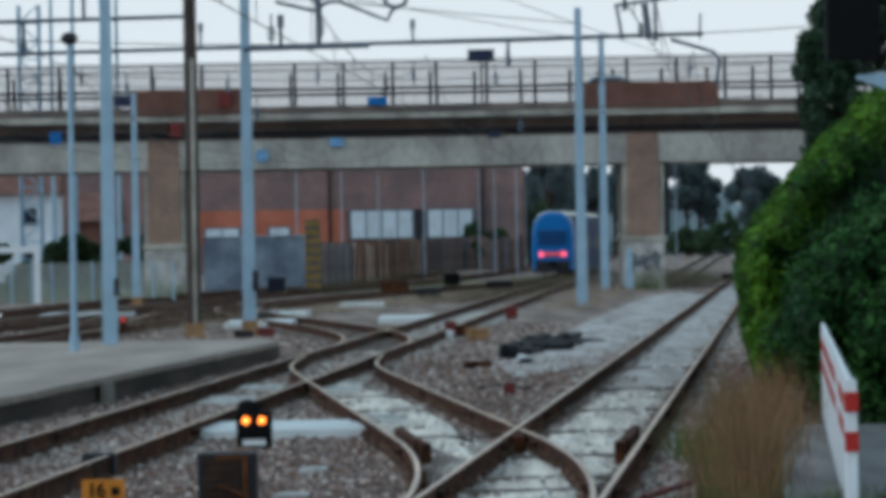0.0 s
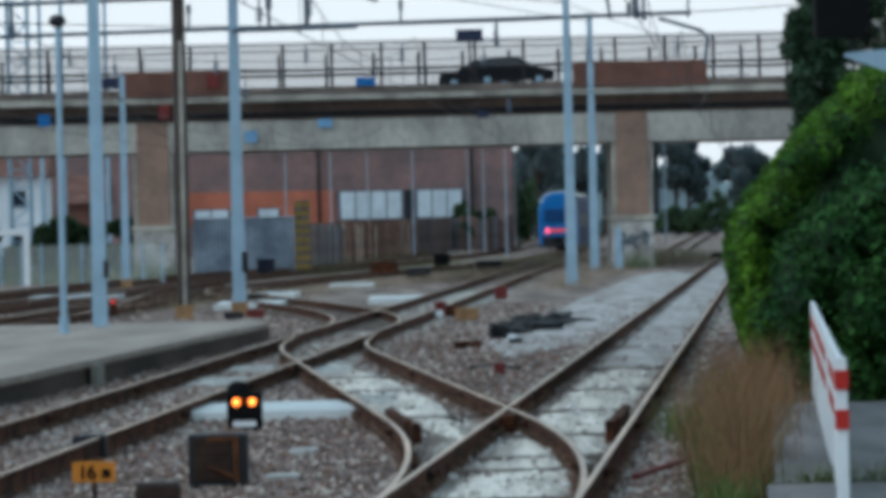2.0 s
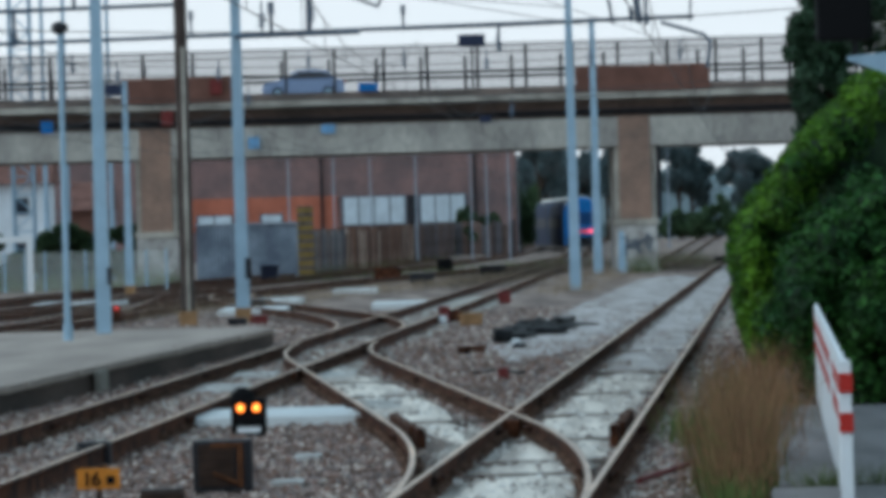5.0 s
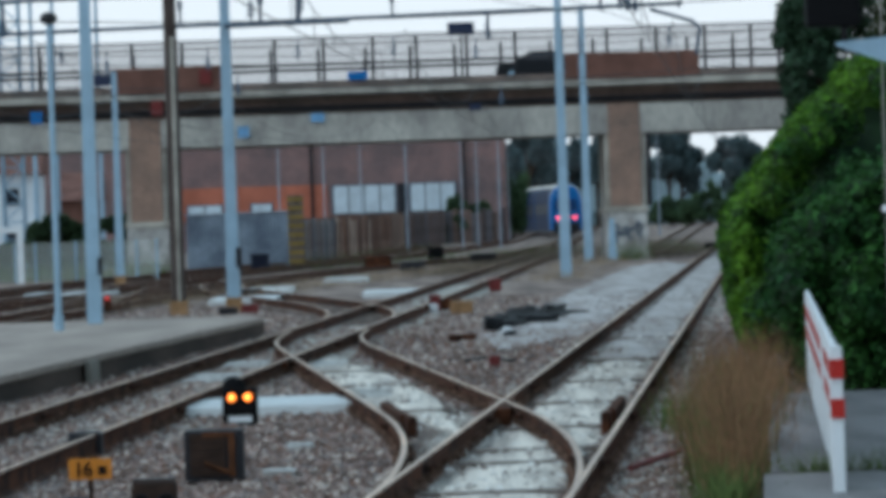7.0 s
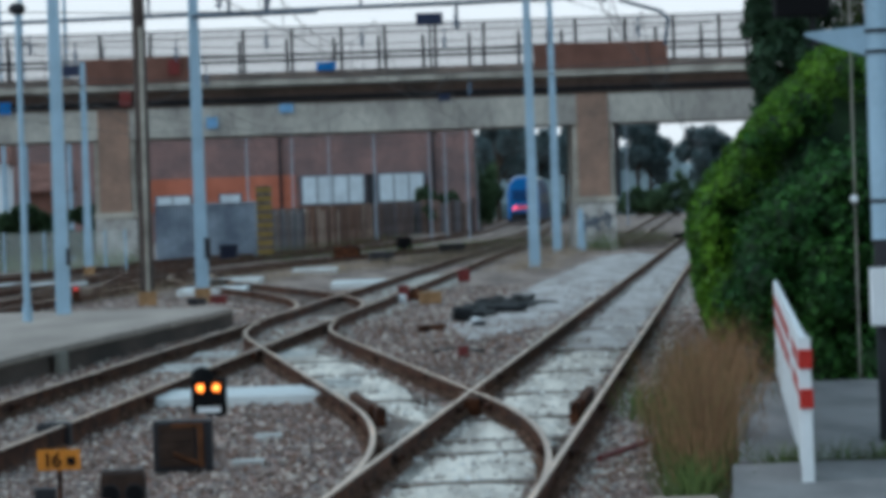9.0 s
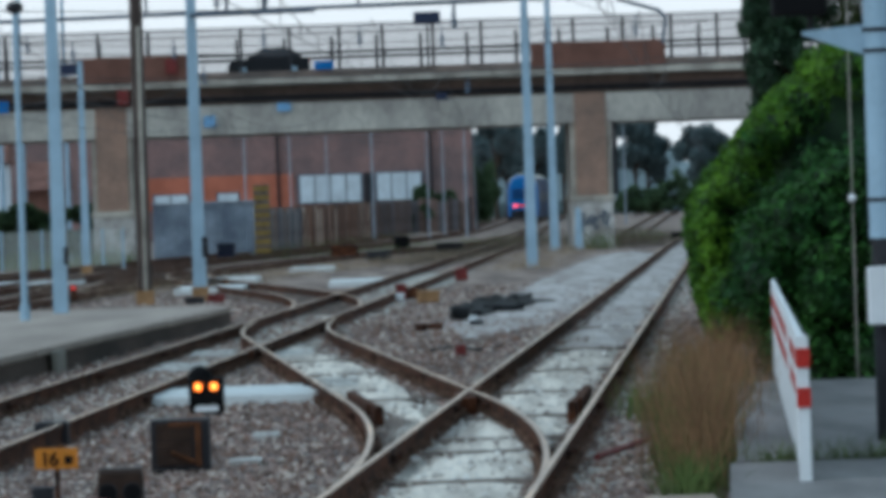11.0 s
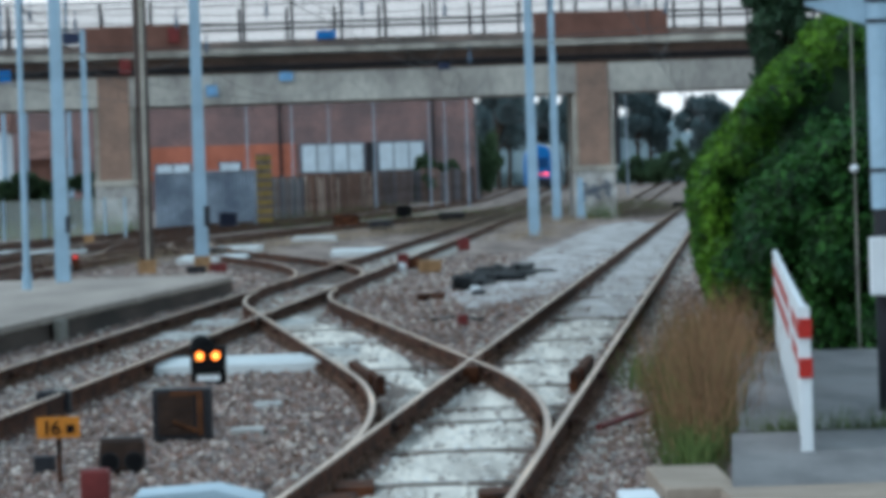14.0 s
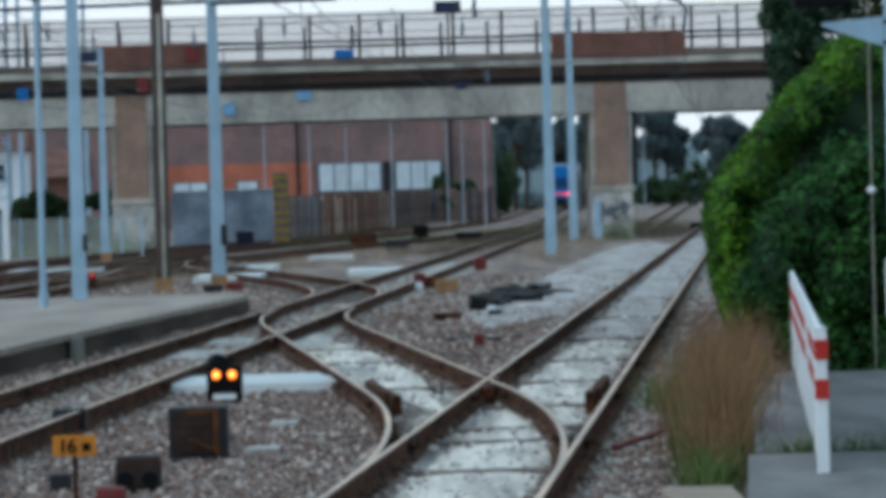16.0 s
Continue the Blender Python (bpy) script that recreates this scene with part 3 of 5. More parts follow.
pa = pole("catenary_pole", "pale blue-grey steel pole on the platform", -6.84, 115.3, 0.16, 12, 0.15, foot=False)
part("switch_box", boxed(0.1, 0.2, -0.2, -0.05, 1.0, 1.35, 0.02), IRON, pa)
pb = pole("catenary_pole", "tall dark brown round pole with an ochre footing", -6.6, 149, -0.25, 13, 0.19, DARKPOLE, square=False)
# a thin pale tube added as the mast's long highlight
part("highlight_strip", tubed((0.03, -0.2, 0.4), (0.05, -0.2, 7.4), 0.055), CONCRETE, pb, "pale tube standing for the highlight on the mast")
pc = pole("catenary_pole", "pale blue-grey steel pole with an ochre footing", -5.28, 153, -0.25, 13, 0.18)
part("switch_box", boxed(0.1, 0.26, -0.3, -0.1, 1.2, 1.75, 0.02), IRON, pc)
pd = pole("catenary_pole", "slender pale blue-grey pole in the ballast", 5.22, 212, -0.25, 11.0, 0.21, foot=False)
pe = pole("catenary_pole", "slender pale blue-grey pole beside the bridge pier", 7.93, 276, -0.25, 12.4, 0.22, foot=False)
pf = pole("catenary_pole", "pale blue pole before the bridge pier", -13.3, 244, -0.25, 9.0, 0.18)
pg = pole("signal_post", "short pale blue post at the pier foot", 9.27, 281, -0.25, 1.9, 0.22, foot=False)


def lamp_post():
    root = thing("lamp_post", "thin grey platform lamp post with a round head", "lamp post", (-7.1, 108.0, 0.16))
    part("mast", tubed((0, 0, 0), (0, 0, 5.9), 0.07, 0.05), POLE, root)
    bm = bmesh.new()
    bmesh.ops.create_uvsphere(bm, u_segments=16, v_segments=10, radius=0.17, matrix=Matrix.Translation((0, 0, 6.0)) @ Matrix.Diagonal((1, 1, 0.75, 1)))
    part("lamp_head", bm, IRON, root, "dark round lamp head")
    part("base", tubed((0, 0, 0), (0, 0, 0.3), 0.1), POLE, root)


lamp_post()


def gantry(name, label, y, x0, x1, z, thick, m, hangers=()):
    root = thing(name, label, "gantry", (0, y, 0))
    bm = bmesh.new()
    tube(bm, (x0, 0, z - 0.0125 * (x1 - x0) / 2), (x1, 0, z + 0.0125 * (x1 - x0) / 2), thick, sides=8)
    part("beam", bm, m, root)
    for x, d in hangers:
        part("hanger", tubed((x, 0, z), (x, 0, z - d), 0.05), m, root)
        part("insulator", tubed((x, 0, z - d), (x, 0, z - d - 0.35), 0.09), BEAM, root)
    return root


gantry("catenary_gantry", "long steel beam across the tracks", 212.3, -18, 9.95, 9.78, 0.075, BEAM, ((-9, -0.9), (-4.5, -1.6), (-1, -0.9), (2.6, 0.6), (7.6, -0.6)))
gantry("catenary_gantry", "steel cross beam joined to the dark pole", 149, -13.5, -6.6, 8.23, 0.055, BEAM, ((-9.4, -0.9), (-11, 0.6)))
gantry("catenary_gantry", "short steel bracket on the pale pole", 152.7, -5.3, -1.9, 7.53, 0.06, BEAM, ((-4.3, -0.9), (-3.3, -1.5)))
gantry("catenary_gantry", "steel bracket over the straight track", 200, 2, 9.3, 11.2, 0.08, BEAM, ((6.6, 0.5), (7.7, 1.6)))


def wires():
    root = thing("overhead_wires", "overhead contact and catenary wires", "wires")
    for axis, dx, z0, sag in ((right_axis, 0, 5.6, 1.3), (left_axis, 0, 5.6, 1.3), (second_axis, 0, 5.6, 1.3), (third_axis, 0, 5.6, 1.3)):
        bm = bmesh.new()
        spans = [40, 95, 150, 212, 276, 340, 400, 460, 520]
        for a, b in zip(spans, spans[1:]):
            tube(bm, (axis(a) + dx, a, z0 + rise(a)), (axis(b) + dx, b, z0 + rise(b)), 0.012, sides=5)
            n = 8
            for i in range(n):
                k0, k1 = i / n, (i + 1) / n
                y0, y1 = a + (b - a) * k0, a + (b - a) * k1
                h = lambda k: z0 + 0.25 + sag * (2 * k - 1) ** 2
                tube(bm, (axis(y0), y0, h(k0) + rise(y0)), (axis(y1), y1, h(k1) + rise(y1)), 0.012, sides=5)
                if i:
                    tube(bm, (axis(y0), y0, z0 + rise(y0)), (axis(y0), y0, h(k0) + rise(y0)), 0.008, sides=4)
        part("wire_run", bm, WIRE, root)
    for p, q in (((-6.84, 115.3, 9.2), (-5.2, 153, 9.5)), ((-6.6, 149, 9), (5.2, 212, 10.4)), ((-5.3, 153, 9.4), (7.9, 276, 12)), ((-12, 149, 8), (-13.3, 244, 8.8)), ((2, 200, 11), (12.5, 276, 10.8))):
        part("feeder_wire", tubed(p, q, 0.018, sides=6), WIRE, root)


wires()
for x, y, z1, r in ((-10.1, 390, 9, 0.12), (-6.8, 380, 8.6, 0.11), (-4.45, 392, 8.5, 0.1), (-1.3, 395, 9, 0.13), (2.6, 400, 8.6, 0.1), (3.8, 410, 9, 0.1), (5.35, 405, 8.8, 0.12), (-16.5, 330, 9, 0.1), (-11.6, 330, 7, 0.08), (7.0, 470, 9, 0.12), (14.5, 500, 9, 0.12), (19.5, 470, 9, 0.12)):
    pole("catenary_pole", "slim grey pole beyond the bridge", x, y, rise(y) - 0.25, z1, r * 0.6, SHEET, foot=False)


def bracket_arm(label, points, r=0.05, m=None):
    """A bent steel arm of the overhead line."""
    cu = bpy.data.curves.new("bracket_arm", "CURVE")
    cu.dimensions, cu.bevel_depth, cu.bevel_resolution = "3D", r, 2
    sp = cu.splines.new("POLY")
    sp.points.add(len(points) - 1)
    for q, c in zip(sp.points, points):
        q.co = (*c, 1)
    cu.materials.append(m or BEAM)
    tagged(new("bracket_arm", cu), label, "bracket arm", "brackets of the overhead line")


bracket_arm("bent steel bracket arm hung above the tracks", [(-4.4, 152, 8.75), (-3.4, 152, 8.5), (-3.0, 152, 8.72), (-2.7, 152, 8.74), (-1.4, 152, 8.2), (-1.2, 152, 8.6)])
bracket_arm("curved steel bracket with a hanging insulator", [(-1.5, 150, 9.0), (-1.4, 150, 8.55), (-1.15, 150, 8.45), (-0.9, 150, 8.55), (-0.8, 150, 9.0)], 0.06)
bracket_arm("steel bracket arm above the gantry", [(6.6, 212, 11.05), (9.9, 212, 11.45), (11, 212, 11.5)], 0.06)
bracket_arm("upright strut of the gantry", [(7.9, 212, 9.75), (7.75, 212, 11.1)], 0.13)
bracket_arm("thin upright strut of the gantry", [(6.9, 212, 9.75), (6.7, 212, 11.0)], 0.06)
bracket_arm("sloping arm that holds a wire", [(8.7, 212, 9.75), (10.3, 212, 9.25), (10.55, 212, 8.95), (10.4, 212, 8.0)], 0.07)
bracket_arm("thin rod at the end of the gantry", [(9.8, 212, 9.75), (9.85, 212, 10.7)], 0.04)
for x, z, y in ((-4.55, 7.95, 152.5), (-3.2, 8.1, 152.5), (-9.4, 10.5, 212), (-8.0, 8.3, 212), (-4.6, 8.6, 212), (-1.0, 8.6, 212), (2.1, 8.4, 212), (6.0, 8.5, 212), (9.4, 8.6, 212), (2.55, 9.2, 212), (-13.5, 8.7, 212), (-11.8, 8.3, 212), (-6.9, 7.3, 212), (3.0, 6.6, 212)):
    root = thing("insulator", "small dark insulator hung on the wires", "insulator", (x, y, z), group="insulators of the overhead line")
    part("rod", tubed((0, 0, -0.35), (0, 0, 0.5), 0.03, sides=6), BEAM, root)
    for j in range(3):
        part("disc", tubed((0, 0, -0.2 + 0.14 * j), (0, 0, -0.12 + 0.14 * j), 0.13, 0.07, 10), BEAM, root)
for y, z in ((200, 9.3), (230, 8.6), (262, 9.9), (262, 8.4), (240, 7.6)):
    bracket_arm("cross-span wire over the tracks", [(-17 + 4 * i, y, z + 0.03 * (i - 4) ** 2) for i in range(9)], 0.02, WIRE)
for x, y, h in ((-21.5, 330, 19), (-23.8, 345, 20), (-19.5, 340, 18)):
    root = thing("floodlight_mast", "tall thin pale mast behind the bridge", "mast", (x, y, -0.2))
    part("mast", tubed((0, 0, 0), (0, 0, h), 0.16, 0.1), POLE, root)


# ---- buildings beyond the bridge ----
def warehouse():
    root = thing("warehouse", "long brown brick warehouse with an orange band and pale windows", "building", (0, 460, 0.3))
    part("wall", boxed(-36.0, 6.7, 0, 18, -0.5, 9.6), BRICK, root, "brown brick wall")
    part("roof", boxed(-36.4, 7.1, -0.5, 18.5, 9.6, 10.0), TILE, root)
    part("band", boxed(-21, -8.0, -0.12, -0.003, 2.4, 5.1), ORANGEWALL, root, "orange rendered wall")
    part("lower_band", boxed(-8.0, 2.8, -0.12, -0.003, 1.0, 2.55), PARAPET, root)
    for x0, x1, z0, z1 in ((-19.4, -16.6, 2.7, 3.65), (-14.2, -12.5, 2.7, 3.65), (-7.5, -2.4, 2.7, 4.9), (-1.2, 2.5, 2.7, 4.9)):
        w = part("window", boxed(x0 - 0.1, x1 + 0.1, -0.2, -0.13, z0 - 0.1, z1 + 0.1), BEAM, root)
        n = max(1, round((x1 - x0) / 1.3))
        for i in range(n):
            a = x0 + (x1 - x0) * i / n
            part("pane", boxed(a + 0.06, a + (x1 - x0) / n - 0.06, -0.24, -0.205, z0, z1), WINDOW, w, "pale frosted pane")
    part("door", boxed(-2.2, -1.4, -0.22, -0.13, 0.6, 5.0), IRON, root)
    for x in (-24, -9.2, 3.3):
        part("drainpipe_or_shade", tubed((x, -0.2, 0), (x, -0.2, 9.6), 0.12), IRON, root)


warehouse()


def plank_fence():
    root = thing("plank_fence", "old brown wooden plank fence along the railway", "fence")
    grey = material("grey_plank", (0.8, 0.8, 0.8), 0.9, vary=0.25, scale=1.5, fine=10, island=0.3, palette=((0.2, 0.21, 0.24), (0.13, 0.14, 0.16), (0.27, 0.25, 0.25), (0.17, 0.12, 0.1)))
    dark = material("dark_plank", (0.8, 0.8, 0.8), 0.9, vary=0.25, scale=1.5, fine=10, island=0.3, palette=((0.15, 0.11, 0.1), (0.1, 0.08, 0.08), (0.19, 0.13, 0.11), (0.12, 0.115, 0.125)))
    mixed = material("mixed_plank", (0.8, 0.8, 0.8), 0.9, vary=0.25, scale=1.5, fine=10, island=0.3, palette=((0.2, 0.12, 0.09), (0.48, 0.38, 0.31), (0.13, 0.085, 0.07), (0.24, 0.14, 0.1), (0.55, 0.45, 0.38), (0.1, 0.07, 0.06), (0.17, 0.1, 0.08)))
    kinds = [[mesh_of("plank", boxed(-0.2, 0.2, -0.03, 0.03, -0.3, h, 0.012), m) for h in (2.3, 2.5, 2.62)] for m in (grey, mixed, dark)]
    n = 250
    for i in range(n):
        k = i / (n - 1)
        y = 330 + 125 * k
        ob = new("plank", random.choice(kinds[0 if k < 0.19 else 1 if k < 0.65 else 2]))
        ob.parent = root
        ob.matrix_basis = pose(-7.6 + 9.0 * k, y, rise(y) - 0.1, 0, random.uniform(-1.2, 1.2), random.uniform(-6, 6))
    for i in range(13):
        ob = new("plank", random.choice(kinds[2]))
        ob.parent = root
        ob.matrix_basis = pose(1.6 + 0.39 * i, 454.8 - 0.05 * i, rise(455) - 0.1, 0, random.uniform(-1.2, 1.2), random.uniform(-6, 6))


plank_fence()


def sheet_wall():
    root = thing("sheet_metal_wall", "blue-grey corrugated sheet wall", "wall", (0, 322, 0))
    bm = bmesh.new()
    outline = []
    for i in range(61):
        outline.append((-13.7 + 0.1 * i, 0.05 if i % 2 else 0.0))
    lo = [bm.verts.new((x, y, -0.3)) for x, y in outline]
    hi = [bm.verts.new((x, y, 2.85)) for x, y in outline]
    for i in range(60):
        bm.faces.new((lo[i], lo[i + 1], hi[i + 1], hi[i]))
    bmesh.ops.solidify(bm, geom=bm.faces[:], thickness=0.05)
    part("panel", bm, SHEET, root)
    part("cap_rail", boxed(-13.75, -7.65, -0.05, 0.15, 2.85, 2.95), SHEET, root)


sheet_wall()


def striped_post():
    root = thing("hazard_marker", "yellow and black striped upright marker board", "marker board", (-7.35, 318, -0.2))
    part("board", boxed(-0.45, 0.45, 0, 0.1, 0, 4.0), BEARER, root)
    for i in range(8):
        part("stripe", boxed(-0.45, 0.45, -0.03, -0.003, 0.15 + 0.5 * i, 0.4 + 0.5 * i), YELLOW, root, "faded yellow stripe")


striped_post()


def house(name, label, x0, x1, y, h, m, roof=TILE):
    root = thing(name, label, "house", (0, y, 0.2))
    part("wall", boxed(x0, x1, 0, 9, -0.5, h), m, root)
    part("roof", prism(bmesh.new(), [(-0.6, h), (4.5, h + 2.2), (9.6, h)], x0 - 0.4, x1 + 0.4, "x"), roof, root)
    n = max(2, int((x1 - x0) / 3))
    for i in range(n):
        for z in ((1.0, 2.3),) if h < 4.5 else ((1.0, 2.3), (4.0, 5.2)):
            a = x0 + (x1 - x0) * (i + 0.35) / n
            part("window", boxed(a, a + 0.9, -0.06, -0.003, *z), COACHGLASS, root)


house("white_house", "pale rendered house behind the gate", -44, -27.6, 400, 6.2, HOUSE)
house("red_house", "low dull red house among shrubs", -28.2, -25.2, 432, 4.4, PARAPET)


def lattice_mast():
    root = thing("lattice_mast", "white lattice steel mast", "mast", (-22.6, 310, -0.2))
    for x in (-0.55, 0.55):
        for y in (-0.5, 0.5):
            part("leg", tubed((x, y, 0), (x, y, 16), 0.08), POLE, root)
    bm = bmesh.new()
    for i in range(16):
        s = 1 if i % 2 else -1
        tube(bm, (-0.55 * s, -0.5, i), (0.55 * s, -0.5, i + 1), 0.045, sides=6)
        tube(bm, (-0.55, -0.5, i), (0.55, -0.5, i), 0.04, sides=6)
        tube(bm, (0.55, -0.5 * s, i), (0.55, 0.5 * s, i + 1), 0.045, sides=6)
    tagged(part("bracing", bm, POLE, root), kind="stuff")


lattice_mast()


def white_gate():
    root = thing("metal_gate", "white metal gate frame with wire mesh", "gate", (0, 262, -0.2))
    part("top_bar", boxed(-25, -18.75, -0.1, 0.1, 2.35, 2.65, 0.03), WHITE, root)
    part("post", boxed(-19.05, -18.75, -0.1, 0.1, 0, 2.35, 0.03), WHITE, root)
    part("post", boxed(-22.6, -22.35, -0.1, 0.1, 0, 2.35, 0.03), WHITE, root)
    fence = thing("mesh_fence", "pale wire mesh fence on grey posts", "fence", (0, 264, -0.2))
    for i in range(14):
        part("post", tubed((-25 + 0.95 * i, 0, 0), (-25 + 0.95 * i, 0, 1.9), 0.05), POLE, fence)
    part("mesh", boxed(-25, -12.6, -0.005, 0.005, 0.05, 1.85), CLOSENET, fence, "thin wire mesh")


white_gate()


# ---- plants ----
def leaves(name, material_, parent, lumps, count, size, flat=1.0, seed=1, shell=0.75):
    """Small leaf faces scattered through the outer shell of round lumps (x, y, z, rx, ry, rz)."""
    rng = np.random.default_rng(seed)
    lumps = np.array(lumps, float)
    weight = (lumps[:, 3] * lumps[:, 5])
    pick = rng.choice(len(lumps), count, p=weight / weight.sum())
    d = rng.normal(size=(count, 3))
    d /= np.linalg.norm(d, axis=1)[:, None]
    r = rng.uniform(shell, 1.06, count) ** 0.7
    centre = lumps[pick, :3] + d * lumps[pick, 3:] * r[:, None]
    keep = centre[:, 2] > -0.15
    centre, d = centre[keep], d[keep]
    n = len(centre)
    nrm = d + rng.normal(size=(n, 3)) * 0.7
    nrm /= np.linalg.norm(nrm, axis=1)[:, None]
    u = np.cross(nrm, rng.normal(size=(n, 3)))
    u /= np.linalg.norm(u, axis=1)[:, None]
    v = np.cross(nrm, u)
    s = size * rng.uniform(0.6, 1.4, n)[:, None]
    quad = np.stack([centre + u * s, centre + v * s * 0.55 + nrm * s * 0.15, centre - u * s, centre - v * s * 0.55 + nrm * s * 0.15], 1).reshape(-1, 3)
    faces = np.arange(4 * n).reshape(-1, 4)
    return sheet(name, quad.tolist(), faces.tolist(), material_, parent)


def big_bush():
    """A long rounded mass beside the line: lumps along one outline, smaller towards the near end."""
    root = thing("bush", "large dense green leafy bush beside the straight track", "bush", (5.25, 88, -0.25))
    outline = [(-0.35, 0.1), (-0.5, 0.75), (-0.58, 1.3), (-0.66, 1.75), (-0.6, 2.1), (-0.4, 2.5), (0.0, 2.98), (0.33, 3.5), (0.68, 3.82), (0.95, 4.08), (1.42, 4.5), (2.03, 4.74), (2.9, 4.9), (3.8, 4.7), (4.5, 4.0), (4.9, 2.8), (5.0, 1.2)]
    rng = random.Random(3)
    lumps = []
    for i in range(420):
        y = -17.5 + 34 * rng.random() ** 1.3
        k = min(1.0, (88 + y) / 88)
        j = min(len(outline) - 2, int((len(outline) - 1) * rng.random() ** 1.15))
        u = rng.random()
        x, z = (outline[j][c] + u * (outline[j + 1][c] - outline[j][c]) for c in (0, 1))
        r = rng.uniform(0.16, 0.5)
        away = math.hypot(2.1 - x, 2.0 - z)
        x, z = x + (2.1 - x) / away * r * rng.uniform(0.75, 1.15), z + (2.0 - z) / away * r * rng.uniform(0.75, 1.15)
        lumps.append((x * k + 0.0597 * y, y, (z - 2.25) * k + 2.25, r * k, 0.9, r * k))
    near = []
    for i in range(190):  # the near end, its leaves painted darker for the shade there
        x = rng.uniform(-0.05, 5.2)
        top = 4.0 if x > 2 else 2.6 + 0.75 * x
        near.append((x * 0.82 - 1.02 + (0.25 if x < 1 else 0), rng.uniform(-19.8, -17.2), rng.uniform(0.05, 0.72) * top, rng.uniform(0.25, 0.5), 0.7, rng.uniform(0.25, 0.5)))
    tagged(leaves("dark_leaves", SHADEDLEAF, root, near, 70000, 0.05, seed=6, shell=0.4), "leaves at the near end, coloured darker for shade")
    leaves("crown", LEAF, root, lumps, 215000, 0.047, seed=2, shell=0.45)
    for k in range(9):
        part("stem", tubed((2.0 + rng.uniform(-0.4, 0.8), -12 + 3 * k, 0), (2.1 + rng.uniform(-1, 1.4), -12 + 3 * k + rng.uniform(-1, 1), 2.4), 0.07, 0.03, 7), BARK, root)
    # solid cores behind the leaves, their near-black green standing for inner shade
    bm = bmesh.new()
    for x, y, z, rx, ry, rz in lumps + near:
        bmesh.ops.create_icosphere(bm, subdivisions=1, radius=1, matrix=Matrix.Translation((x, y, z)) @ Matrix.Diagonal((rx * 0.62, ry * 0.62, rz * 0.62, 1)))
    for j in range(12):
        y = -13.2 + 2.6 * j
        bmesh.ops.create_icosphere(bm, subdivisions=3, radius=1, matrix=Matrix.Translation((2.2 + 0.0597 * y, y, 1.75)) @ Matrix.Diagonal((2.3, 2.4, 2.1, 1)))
    part("shade_core", bm, CORESHADE, root, "solid cores coloured dark for the shade inside the bush")


big_bush()


def ivy_tree():
    root = thing("ivy_tree", "dark ivy-grown tree rising behind the bush", "tree", (8.4, 118, -0.2))
    part("trunk", tubed((0, 0, 0), (0.1, 0, 9.5), 0.25, 0.12), BARK, root)
    rng = random.Random(8)
    edge = [(1.0, -0.75), (4.3, -0.8), (5.2, -0.95), (5.9, -1.1), (6.3, -0.95), (6.8, -0.7), (8.8, -0.5), (9.6, -0.2)]
    lumps = []
    for i in range(120):
        z = rng.uniform(1.0, 9.4)
        left = np.interp(z, [e[0] for e in edge], [e[1] for e in edge])
        r = rng.uniform(0.2, 0.42)
        lumps.append((left - 0.03 + r * rng.uniform(0.7, 1.1) + (rng.random() ** 1.5) * 1.6, rng.uniform(-0.8, 0.8), z, r, 0.5, r))
    leaves("crown", IVY, root, lumps, 42000, 0.075, seed=4, shell=0.3)
    for i in range(8):
        z = 3 + 0.8 * i
        part("limb", tubed((0.05, 0, z), (rng.uniform(-0.7, 0.9), rng.uniform(-0.5, 0.5), z + 0.7), 0.06, 0.02, 6), BARK, root)


ivy_tree()


def leafy_tree():
    root = thing("tree", "olive green leafy tree behind the signal post", "tree", (11.3, 126, -0.2))
    part("trunk", tubed((0, 0, 0), (0.1, 0, 7), 0.25, 0.12), BARK, root)
    rng = random.Random(18)
    lumps = [(rng.uniform(-1.5, 2.5), rng.uniform(-1.5, 1.5), rng.uniform(1.5, 10), rng.uniform(0.4, 0.8), 0.8, rng.uniform(0.4, 0.8)) for i in range(110)]
    leaves("crown", OLIVE, root, lumps, 40000, 0.08, seed=14, shell=0.2)
    for x, y, z, rx, ry, rz in lumps[:14]:
        part("limb", tubed((0, 0, z * 0.6), (x, y, z), 0.07, 0.02, 6), BARK, root)


leafy_tree()


def tree(x, y, h, spread, seed, label, m=None, base=0.3, leaf=0.19, count=6500):
    root = thing("tree", label, "tree", (x, y, rise(y) - 0.3), group="trees beyond the bridge")
    rng = random.Random(seed)
    part("trunk", tubed((0, 0, 0), (rng.uniform(-0.4, 0.4), 0, h * 0.75), 0.28, 0.12, 8), BARK, root)
    lumps = []
    for i in range(11):
        a, k = rng.uniform(0, 6.28), rng.uniform(base, 1.0)
        reach = spread * rng.uniform(0.3, 1) * (1.1 - 0.5 * k)
        p = (reach * math.cos(a), reach * math.sin(a), h * k * 0.93)
        part("limb", tubed((0, 0, h * k * 0.6), p, 0.1, 0.03, 6), BARK, root)
        lumps.append((*p, spread * rng.uniform(0.25, 0.5), spread * rng.uniform(0.25, 0.5), h * rng.uniform(0.08, 0.14)))
    leaves("crown", m or HAZYPINE, root, lumps, count, leaf, seed=seed, shell=0.1)


